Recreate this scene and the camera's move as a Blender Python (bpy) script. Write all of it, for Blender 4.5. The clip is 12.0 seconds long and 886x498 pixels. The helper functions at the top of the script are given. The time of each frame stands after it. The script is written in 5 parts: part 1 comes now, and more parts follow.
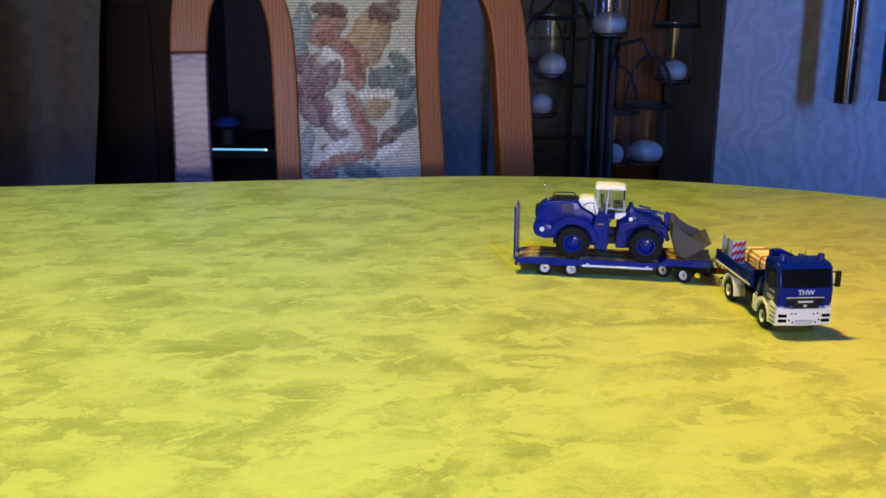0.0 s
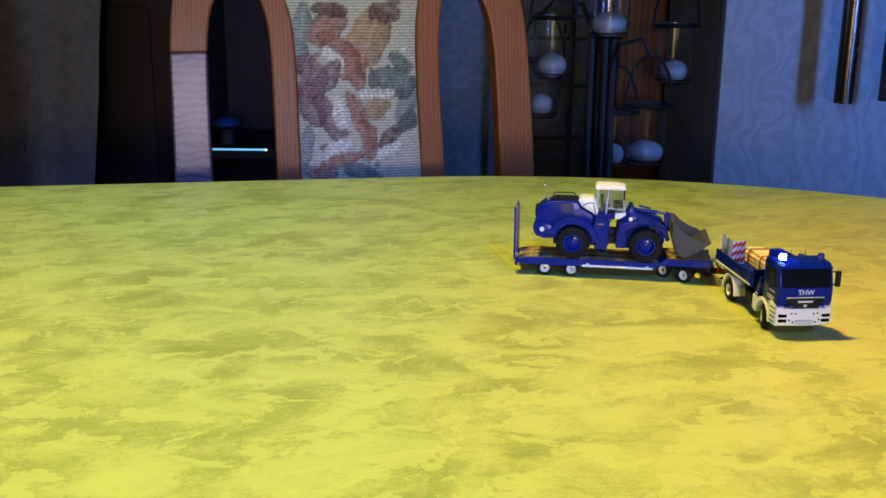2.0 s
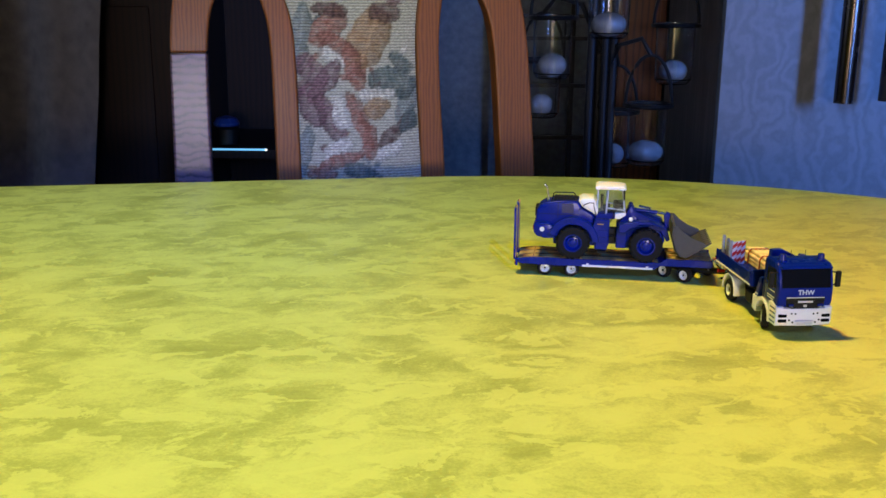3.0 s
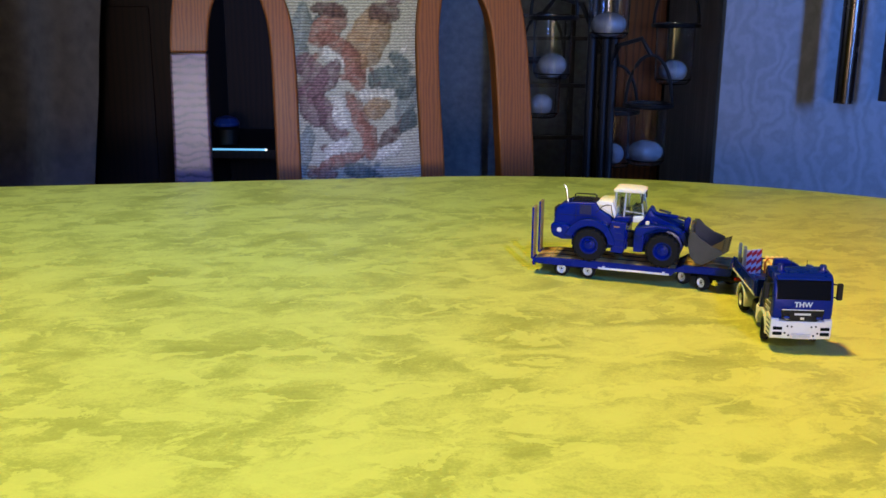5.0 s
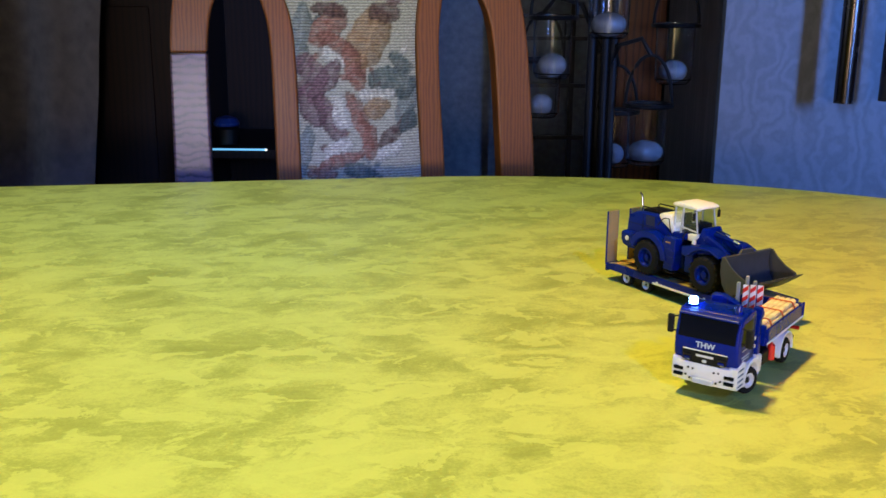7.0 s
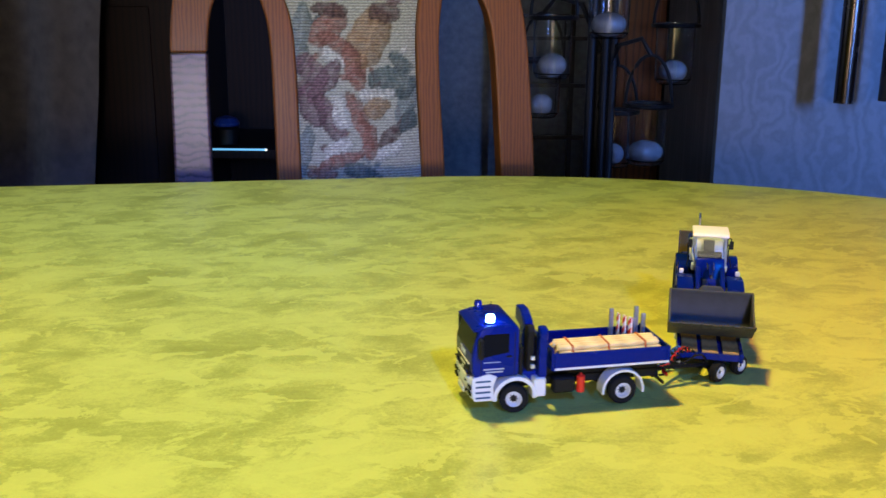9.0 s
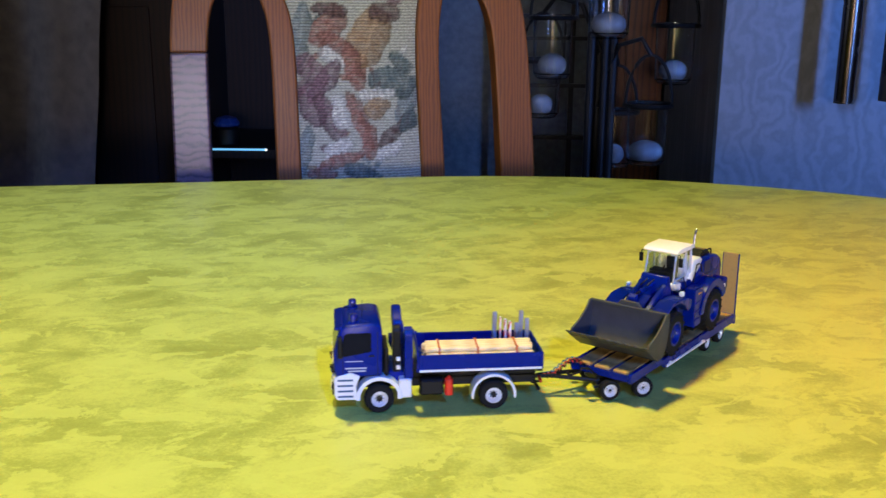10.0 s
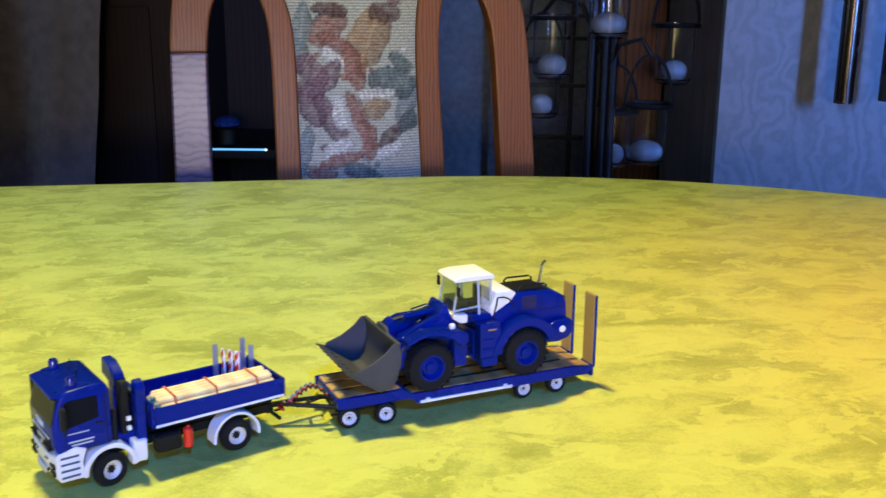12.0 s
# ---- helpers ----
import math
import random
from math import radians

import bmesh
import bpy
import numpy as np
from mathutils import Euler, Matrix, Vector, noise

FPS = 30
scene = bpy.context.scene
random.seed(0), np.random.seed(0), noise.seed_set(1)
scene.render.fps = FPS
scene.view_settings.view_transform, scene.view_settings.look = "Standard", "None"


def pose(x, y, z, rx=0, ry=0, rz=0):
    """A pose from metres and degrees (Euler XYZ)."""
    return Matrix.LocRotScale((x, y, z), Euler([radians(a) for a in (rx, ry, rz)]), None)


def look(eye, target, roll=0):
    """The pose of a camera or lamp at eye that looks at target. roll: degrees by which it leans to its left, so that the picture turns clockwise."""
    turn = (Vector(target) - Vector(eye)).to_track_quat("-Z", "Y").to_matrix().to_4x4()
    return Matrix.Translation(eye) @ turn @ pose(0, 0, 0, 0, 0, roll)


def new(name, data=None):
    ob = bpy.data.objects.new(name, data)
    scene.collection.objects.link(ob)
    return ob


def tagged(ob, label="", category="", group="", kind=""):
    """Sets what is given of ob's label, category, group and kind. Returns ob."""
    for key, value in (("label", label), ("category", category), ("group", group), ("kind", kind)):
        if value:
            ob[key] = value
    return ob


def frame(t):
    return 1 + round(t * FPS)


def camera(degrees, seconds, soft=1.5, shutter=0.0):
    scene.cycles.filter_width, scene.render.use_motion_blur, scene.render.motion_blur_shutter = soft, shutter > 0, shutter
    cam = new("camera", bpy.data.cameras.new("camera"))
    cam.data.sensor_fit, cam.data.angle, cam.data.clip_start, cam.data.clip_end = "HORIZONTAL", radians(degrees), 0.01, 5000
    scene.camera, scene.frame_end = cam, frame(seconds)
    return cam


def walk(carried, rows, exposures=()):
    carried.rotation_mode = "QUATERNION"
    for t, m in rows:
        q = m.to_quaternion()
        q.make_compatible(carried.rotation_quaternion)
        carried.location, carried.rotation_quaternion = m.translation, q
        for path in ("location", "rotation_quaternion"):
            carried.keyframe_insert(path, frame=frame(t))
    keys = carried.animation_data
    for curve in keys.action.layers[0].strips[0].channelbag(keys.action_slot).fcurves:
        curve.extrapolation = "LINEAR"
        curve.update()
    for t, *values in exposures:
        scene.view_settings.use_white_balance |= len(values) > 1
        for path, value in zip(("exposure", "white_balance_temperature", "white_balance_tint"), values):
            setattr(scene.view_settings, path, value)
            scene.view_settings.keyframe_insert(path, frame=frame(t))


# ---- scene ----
# ---------------------------------------------------------------- camera
TOP = 0.75                      # height of the table top
EYE = (0.0, 0.0, TOP + 0.1648)
cam = camera(48.12, 12.0, soft=1.5, shutter=0.4)
VIEW = look(EYE, (0, math.cos(radians(14.48)), EYE[2] - math.sin(radians(14.48))), 0.485)
# the clip's camera brightens a little as the dark toys come near
walk(cam, [(0.0, VIEW), (12.0, VIEW)], [(0.0, 0.0), (7.0, 0.0), (9.0, -0.06), (10.5, 0.06), (11.5, 0.14), (12.0, 0.18)])

# ---------------------------------------------------------------- light
world = bpy.data.worlds.new("world")
scene.world = world
world.use_nodes = True
sky = world.node_tree.nodes.new("ShaderNodeTexSky")
sky.sky_type, sky.sun_disc = "NISHITA", False
sky.sun_elevation, sky.sun_rotation = radians(18), radians(200)
world.node_tree.links.new(sky.outputs[0], world.node_tree.nodes["Background"].inputs[0])
world.node_tree.nodes["Background"].inputs[1].default_value = 0.1


def area(name, m, w, h, power, colour, spread=180):
    lamp = bpy.data.lights.new(name, "AREA")
    lamp.shape, lamp.size, lamp.size_y, lamp.energy, lamp.color = "RECTANGLE", w, h, power, colour
    lamp.spread = radians(spread)
    ob = new(name, lamp)
    ob.matrix_world = m
    return ob


# the shaded lamp over the table, tilted towards its near side: the one warm light, which casts the shadows
area("ceiling_lamp_light", look((-0.22, 0.62, 2.09), (-0.07, -0.87, 0.75)), 0.13, 0.13, 23.8, (0.905, 0.872, 0.23), 150)
# amber fill added beside it to warm the table's two ends; no such lamps
area("added_amber_fill", look((-0.12, 0.62, 2.06), (0.34, 0.44, 0.75)), 0.08, 0.08, 0.54, (1.0, 0.25, 0.0), 37)
area("added_amber_fill", look((-0.32, 0.62, 2.06), (-0.36, 0.28, 0.75)), 0.08, 0.08, 0.24, (1.0, 0.33, 0.0), 34)
# narrow blue beam added behind the camera to cool the table's middle
area("added_blue_beam", look((0.53, -1.56, 2.25), (-0.17, 0.66, 0.78)), 0.08, 0.12, 1.25, (0.0, 0.15, 1.0), 19)
# blue daylight: the tall window behind the camera, the window beside the table
area("window_daylight", look((1.92, -1.56, 1.45), (0.92, 1.70, 1.05)), 0.34, 1.2, 10.0, (0.11, 0.29, 1.0), 40)
area("side_window_daylight", look((-1.92, 1.0, 1.5), (0.2, 0.9, 0.9)), 1.0, 1.1, 4.0, (0.26, 0.48, 1.0))
# low front fill added behind the camera to brighten the chair back
area("added_chair_fill", look((0.10, -1.56, 0.99), (0.0, 1.04, 0.91)), 0.36, 0.16, 0.78, (0.92, 0.82, 0.84), 30)
# ---------------------------------------------------------------- materials
MATS = {}


def shader(name):
    m = bpy.data.materials.new(name)
    m.use_nodes = True
    nt = m.node_tree
    return m, nt, nt.nodes["Principled BSDF"]


def mat(name, colour, rough=0.5, metal=0.0, vary=0.12, scale=300.0, bump=0.05, coat=0.0, spec=0.5, rvar=0.1):
    """A painted or moulded surface with fine grain, larger stains and slight relief; scale in cells per metre."""
    if name in MATS:
        return MATS[name]
    m, nt, b = shader(name)
    L = nt.links
    co = nt.nodes.new("ShaderNodeTexCoord")
    fine = nt.nodes.new("ShaderNodeTexNoise")
    fine.inputs["Scale"].default_value, fine.inputs["Detail"].default_value = scale, 6
    wide = nt.nodes.new("ShaderNodeTexNoise")
    wide.inputs["Scale"].default_value, wide.inputs["Detail"].default_value = scale / 9, 3
    for n in (fine, wide):
        L.new(co.outputs["Object"], n.inputs["Vector"])
    add = nt.nodes.new("ShaderNodeMath")
    add.operation = "ADD"
    L.new(fine.outputs[0], add.inputs[0])
    L.new(wide.outputs[0], add.inputs[1])
    ramp = nt.nodes.new("ShaderNodeMapRange")
    ramp.inputs[1].default_value, ramp.inputs[2].default_value = 0.6, 1.4
    ramp.inputs[3].default_value, ramp.inputs[4].default_value = 1 - vary, 1 + vary
    L.new(add.outputs[0], ramp.inputs[0])
    mul = nt.nodes.new("ShaderNodeMix")
    mul.data_type, mul.blend_type = "RGBA", "MULTIPLY"
    mul.inputs[0].default_value = 1
    mul.inputs[6].default_value = (*colour, 1)
    L.new(ramp.outputs[0], mul.inputs[7])
    L.new(mul.outputs[2], b.inputs["Base Color"])
    rr = nt.nodes.new("ShaderNodeMapRange")
    rr.inputs[1].default_value, rr.inputs[2].default_value = 0.3, 0.7
    rr.inputs[3].default_value, rr.inputs[4].default_value = max(0.02, rough - rvar), min(1, rough + rvar)
    L.new(wide.outputs[0], rr.inputs[0])
    L.new(rr.outputs[0], b.inputs["Roughness"])
    b.inputs["Metallic"].default_value = metal
    b.inputs["Specular IOR Level"].default_value = spec
    b.inputs["Coat Weight"].default_value = coat
    b.inputs["Coat Roughness"].default_value = 0.12
    if bump:
        bp = nt.nodes.new("ShaderNodeBump")
        bp.inputs["Strength"].default_value, bp.inputs["Distance"].default_value = bump, 0.3 / scale
        L.new(fine.outputs[0], bp.inputs["Height"])
        L.new(bp.outputs[0], b.inputs["Normal"])
    MATS[name] = m
    return m


def ramp_node(nt, stops):
    r = nt.nodes.new("ShaderNodeValToRGB")
    e = r.color_ramp.elements
    while len(e) < len(stops):
        e.new(0.5)
    for el, (p, c) in zip(e, stops):
        el.position, el.color = p, (*c, 1)
    return r


def wood(name, light, dark, ring=60.0, axis="Z", gloss=0.3, wave=4.0, stretch=0.12, coat=0.3, bands="X"):
    """Lacquered wood: long figure along one axis with pores and darker bands."""
    if name in MATS:
        return MATS[name]
    m, nt, b = shader(name)
    L = nt.links
    co = nt.nodes.new("ShaderNodeTexCoord")
    mp = nt.nodes.new("ShaderNodeMapping")
    s = [1.0, 1.0, 1.0]
    s["XYZ".index(axis)] = stretch
    mp.inputs["Scale"].default_value = s
    L.new(co.outputs["Object"], mp.inputs[0])
    wv = nt.nodes.new("ShaderNodeTexWave")
    wv.wave_type, wv.bands_direction = "BANDS", bands
    wv.inputs["Scale"].default_value, wv.inputs["Distortion"].default_value = ring, wave
    wv.inputs["Detail"].default_value, wv.inputs["Detail Scale"].default_value = 4, 1.5
    L.new(mp.outputs[0], wv.inputs[0])
    pore = nt.nodes.new("ShaderNodeTexNoise")
    pore.inputs["Scale"].default_value, pore.inputs["Detail"].default_value = ring * 14, 8
    L.new(mp.outputs[0], pore.inputs[0])
    mix = nt.nodes.new("ShaderNodeMath")
    mix.operation = "MULTIPLY_ADD"
    mix.inputs[1].default_value = 0.6
    L.new(wv.outputs["Fac"], mix.inputs[0])
    half = nt.nodes.new("ShaderNodeMath")
    half.operation = "MULTIPLY"
    half.inputs[1].default_value = 0.5
    L.new(pore.outputs[0], half.inputs[0])
    L.new(half.outputs[0], mix.inputs[2])
    r = ramp_node(nt, [(0.18, dark), (0.55, light), (0.9, tuple(c * 1.12 for c in light))])
    L.new(mix.outputs[0], r.inputs[0])
    L.new(r.outputs[0], b.inputs["Base Color"])
    b.inputs["Roughness"].default_value = gloss
    b.inputs["Coat Weight"].default_value, b.inputs["Coat Roughness"].default_value = coat, 0.25
    bp = nt.nodes.new("ShaderNodeBump")
    bp.inputs["Strength"].default_value, bp.inputs["Distance"].default_value = 0.25, 0.0006
    L.new(mix.outputs[0], bp.inputs["Height"])
    L.new(bp.outputs[0], b.inputs["Normal"])
    MATS[name] = m
    return m


def tablecloth_mat():
    """Wipe-clean cloth printed with streaky olive clouds on yellow green, with a fine grain and a soft sheen."""
    m, nt, b = shader("mottled_oilcloth")
    L = nt.links
    co = nt.nodes.new("ShaderNodeTexCoord")
    mp = nt.nodes.new("ShaderNodeMapping")
    mp.vector_type = "TEXTURE"
    mp.inputs["Rotation"].default_value = (0, 0, radians(14))
    mp.inputs["Scale"].default_value = (1.45, 1.0, 1)
    L.new(co.outputs["Object"], mp.inputs[0])

    def cells(scale, detail, rough, distortion=0.0, raw=False):
        n = nt.nodes.new("ShaderNodeTexNoise")
        n.inputs["Scale"].default_value, n.inputs["Detail"].default_value = scale, detail
        n.inputs["Roughness"].default_value, n.inputs["Distortion"].default_value = rough, distortion
        L.new(co.outputs["Object"] if raw else mp.outputs[0], n.inputs[0])
        return n.outputs[0]

    def weigh(a, k, rest):
        n = nt.nodes.new("ShaderNodeMath")
        n.operation, n.inputs[1].default_value = "MULTIPLY_ADD", k
        L.new(a, n.inputs[0])
        if rest is None:
            n.inputs[2].default_value = 0.0
        else:
            L.new(rest, n.inputs[2])
        return n.outputs[0]

    grain = cells(720, 4, 0.6, 0.0, True)
    speck = cells(300, 6, 0.75)
    # sponged clouds with torn edges, and a second print of paler rags over them
    cloud = weigh(cells(30, 9, 0.66, 0.5), 1.0, weigh(speck, 0.28, weigh(grain, 0.25, None)))
    rag = weigh(cells(52, 8, 0.62, 0.7), 1.0, weigh(speck, 0.10, None))
    r = ramp_node(nt, [(0.585, (0.33, 0.35, 0.062)), (0.705, (0.40, 0.43, 0.080)), (0.76, (0.47, 0.50, 0.100)), (0.815, (0.525, 0.555, 0.112)), (0.90, (0.56, 0.60, 0.125))])
    L.new(cloud, r.inputs[0])
    edge = ramp_node(nt, [(0.585, (0, 0, 0)), (0.612, (1, 1, 1))])
    L.new(rag, edge.inputs[0])
    over = nt.nodes.new("ShaderNodeMix")
    over.data_type = "RGBA"
    amount = nt.nodes.new("ShaderNodeMath")
    amount.operation, amount.inputs[1].default_value = "MULTIPLY", 0.75
    L.new(edge.outputs[0], amount.inputs[0])
    L.new(amount.outputs[0], over.inputs[0])
    L.new(r.outputs[0], over.inputs[6])
    over.inputs[7].default_value = (0.585, 0.62, 0.130, 1)
    L.new(over.outputs[2], b.inputs["Base Color"])
    b.inputs["Roughness"].default_value = 0.42
    b.inputs["Specular IOR Level"].default_value = 0.4
    bp = nt.nodes.new("ShaderNodeBump")
    bp.inputs["Strength"].default_value, bp.inputs["Distance"].default_value = 0.12, 0.0004
    L.new(grain, bp.inputs["Height"])
    L.new(bp.outputs[0], b.inputs["Normal"])
    return m


def tapestry_mat():
    """Woven upholstery: its thread colours come with the mesh; ribbed across, with uneven threads."""
    m, nt, b = shader("tapestry_weave")
    L = nt.links
    co = nt.nodes.new("ShaderNodeTexCoord")
    col = nt.nodes.new("ShaderNodeAttribute")
    col.attribute_name = "thread"
    rib = nt.nodes.new("ShaderNodeTexWave")
    rib.wave_type, rib.bands_direction = "BANDS", "Z"
    rib.inputs["Scale"].default_value, rib.inputs["Distortion"].default_value = 105, 1.6
    rib.inputs["Detail"].default_value, rib.inputs["Detail Scale"].default_value = 4, 3
    L.new(co.outputs["Object"], rib.inputs[0])
    mp = nt.nodes.new("ShaderNodeMapping")
    mp.inputs["Scale"].default_value = (1.0, 1.0, 2.4)
    L.new(co.outputs["Object"], mp.inputs[0])
    fleck = nt.nodes.new("ShaderNodeTexNoise")
    fleck.inputs["Scale"].default_value, fleck.inputs["Detail"].default_value = 420, 4
    L.new(mp.outputs[0], fleck.inputs[0])
    rs = nt.nodes.new("ShaderNodeMapRange")
    rs.inputs[3].default_value, rs.inputs[4].default_value = 0.62, 1.14
    L.new(rib.outputs["Fac"], rs.inputs[0])
    fs = nt.nodes.new("ShaderNodeMapRange")
    fs.inputs[1].default_value, fs.inputs[2].default_value = 0.3, 0.7
    fs.inputs[3].default_value, fs.inputs[4].default_value = 0.68, 1.3
    L.new(fleck.outputs[0], fs.inputs[0])
    prod = nt.nodes.new("ShaderNodeMath")
    prod.operation = "MULTIPLY"
    L.new(fs.outputs[0], prod.inputs[0])
    L.new(rs.outputs[0], prod.inputs[1])
    mul = nt.nodes.new("ShaderNodeMixRGB")
    mul.blend_type, mul.inputs[0].default_value = "MULTIPLY", 1
    L.new(col.outputs["Color"], mul.inputs[1])
    L.new(prod.outputs[0], mul.inputs[2])
    L.new(mul.outputs[0], b.inputs["Base Color"])
    b.inputs["Roughness"].default_value = 0.9
    b.inputs["Specular IOR Level"].default_value = 0.2
    bp = nt.nodes.new("ShaderNodeBump")
    bp.inputs["Strength"].default_value, bp.inputs["Distance"].default_value = 0.6, 0.0008
    L.new(rib.outputs["Fac"], bp.inputs["Height"])
    L.new(bp.outputs[0], b.inputs["Normal"])
    return m


def glass_mat(name, tint=(1, 1, 1), rough=0.02, ior=1.45):
    if name in MATS:
        return MATS[name]
    m, nt, b = shader(name)
    b.inputs["Base Color"].default_value = (*tint, 1)
    b.inputs["Roughness"].default_value = rough
    b.inputs["Transmission Weight"].default_value = 1
    b.inputs["IOR"].default_value = ior
    MATS[name] = m
    return m


def glow_mat(name, colour, strength):
    if name in MATS:
        return MATS[name]
    m, nt, b = shader(name)
    b.inputs["Base Color"].default_value = (*colour, 1)
    b.inputs["Emission Color"].default_value = (*colour, 1)
    b.inputs["Emission Strength"].default_value = strength
    MATS[name] = m
    return m


# ---------------------------------------------------------------- mesh tools
def box(bm, x0, x1, y0, y1, z0, z1, m=None):
    """An axis-aligned block, optionally posed by m."""
    vs = [bm.verts.new(p) for p in ((x0, y0, z0), (x1, y0, z0), (x1, y1, z0), (x0, y1, z0), (x0, y0, z1), (x1, y0, z1), (x1, y1, z1), (x0, y1, z1))]
    for f in ((0, 3, 2, 1), (4, 5, 6, 7), (0, 1, 5, 4), (1, 2, 6, 5), (2, 3, 7, 6), (3, 0, 4, 7)):
        bm.faces.new([vs[i] for i in f])
    if m is not None:
        bmesh.ops.transform(bm, matrix=m, verts=vs)
    return vs


def prism(bm, outline, a, b, plane="xz", m=None):
    """An outline (list of 2D points) extruded from a to b along the third axis."""
    def put(p, w):
        return {"xz": (p[0], w, p[1]), "xy": (p[0], p[1], w), "yz": (w, p[0], p[1])}[plane]
    lo = [bm.verts.new(put(p, a)) for p in outline]
    hi = [bm.verts.new(put(p, b)) for p in outline]
    n = len(outline)
    bm.faces.new(lo)
    bm.faces.new(hi[::-1])
    for i in range(n):
        bm.faces.new((lo[i], hi[i], hi[(i + 1) % n], lo[(i + 1) % n]))
    if m is not None:
        bmesh.ops.transform(bm, matrix=m, verts=lo + hi)
    return lo + hi


def lathe(bm, profile, m=None, n=28):
    """A ring of (radius, height) pairs turned about z; radius 0 closes it."""
    rings = []
    for r, z in profile:
        if r < 1e-7:
            rings.append([bm.verts.new((0, 0, z))])
        else:
            rings.append([bm.verts.new((r * math.cos(2 * math.pi * i / n), r * math.sin(2 * math.pi * i / n), z)) for i in range(n)])
    for a, b in zip(rings, rings[1:]):
        for i in range(n):
            j = (i + 1) % n
            if len(a) == 1 and len(b) == 1:
                continue
            if len(a) == 1:
                bm.faces.new((a[0], b[i], b[j]))
            elif len(b) == 1:
                bm.faces.new((a[i], b[0], a[j]))
            else:
                bm.faces.new((a[i], b[i], b[j], a[j]))
    vs = [v for r in rings for v in r]
    if m is not None:
        bmesh.ops.transform(bm, matrix=m, verts=vs)
    return vs


def rod(bm, points, r, n=8):
    """A round bar through the points, capped at its ends."""
    pts = [Vector(p) for p in points]
    rings = []
    for i, p in enumerate(pts):
        d = (pts[min(i + 1, len(pts) - 1)] - pts[max(i - 1, 0)]).normalized()
        side = d.cross(Vector((0, 0, 1)) if abs(d.z) < 0.9 else Vector((1, 0, 0))).normalized()
        up = side.cross(d)
        rings.append([bm.verts.new(p + r * (math.cos(2 * math.pi * k / n) * side + math.sin(2 * math.pi * k / n) * up)) for k in range(n)])
    for a, b in zip(rings, rings[1:]):
        for k in range(n):
            bm.faces.new((a[k], a[(k + 1) % n], b[(k + 1) % n], b[k]))
    bm.faces.new(rings[0][::-1])
    bm.faces.new(rings[-1])


def part(name, bm, material, parent=None, label="", bevel=0.0, smooth=True, at=None, segments=2):
    """Links a bmesh as one mesh object under a thing or a part."""
    bmesh.ops.recalc_face_normals(bm, faces=bm.faces)
    if bevel:
        sharp = [e for e in bm.edges if len(e.link_faces) == 2 and e.calc_face_angle(0) > 0.5]
        bmesh.ops.bevel(bm, geom=sharp, offset=bevel, segments=segments, affect="EDGES", clamp_overlap=True, profile=0.5)
    data = bpy.data.meshes.new(name)
    bm.to_mesh(data)
    bm.free()
    data.materials.append(material)
    if smooth:
        data.shade_smooth()
        data.set_sharp_from_angle(angle=radians(32))
    ob = new(name, data)
    if parent is not None:
        ob.parent = parent
    if at is not None:
        ob.matrix_basis = at
    return tagged(ob, label)


def empty(name, m, label, category, group="", kind=""):
    ob = new(name)
    ob.empty_display_size = 0.01
    ob.matrix_basis = m
    return tagged(ob, label, category, group, kind)


def arc(cx, cy, r, a0, a1, n):
    return [(cx + r * math.cos(radians(a0 + (a1 - a0) * i / n)), cy + r * math.sin(radians(a0 + (a1 - a0) * i / n))) for i in range(n + 1)]

# ---------------------------------------------------------------- the room
PLASTER = mat("grey_plaster", (0.17, 0.165, 0.16), 0.85, vary=0.1, scale=60, bump=0.2)
DARKWALL = mat("slate_blue_wallpaper", (0.095, 0.108, 0.110), 0.7, vary=0.45, scale=60, bump=0.15)


def structure(name, bm, material, label, category, bevel=0.0):
    return tagged(part(name, bm, material, None, label, bevel), category=category, kind="structure")


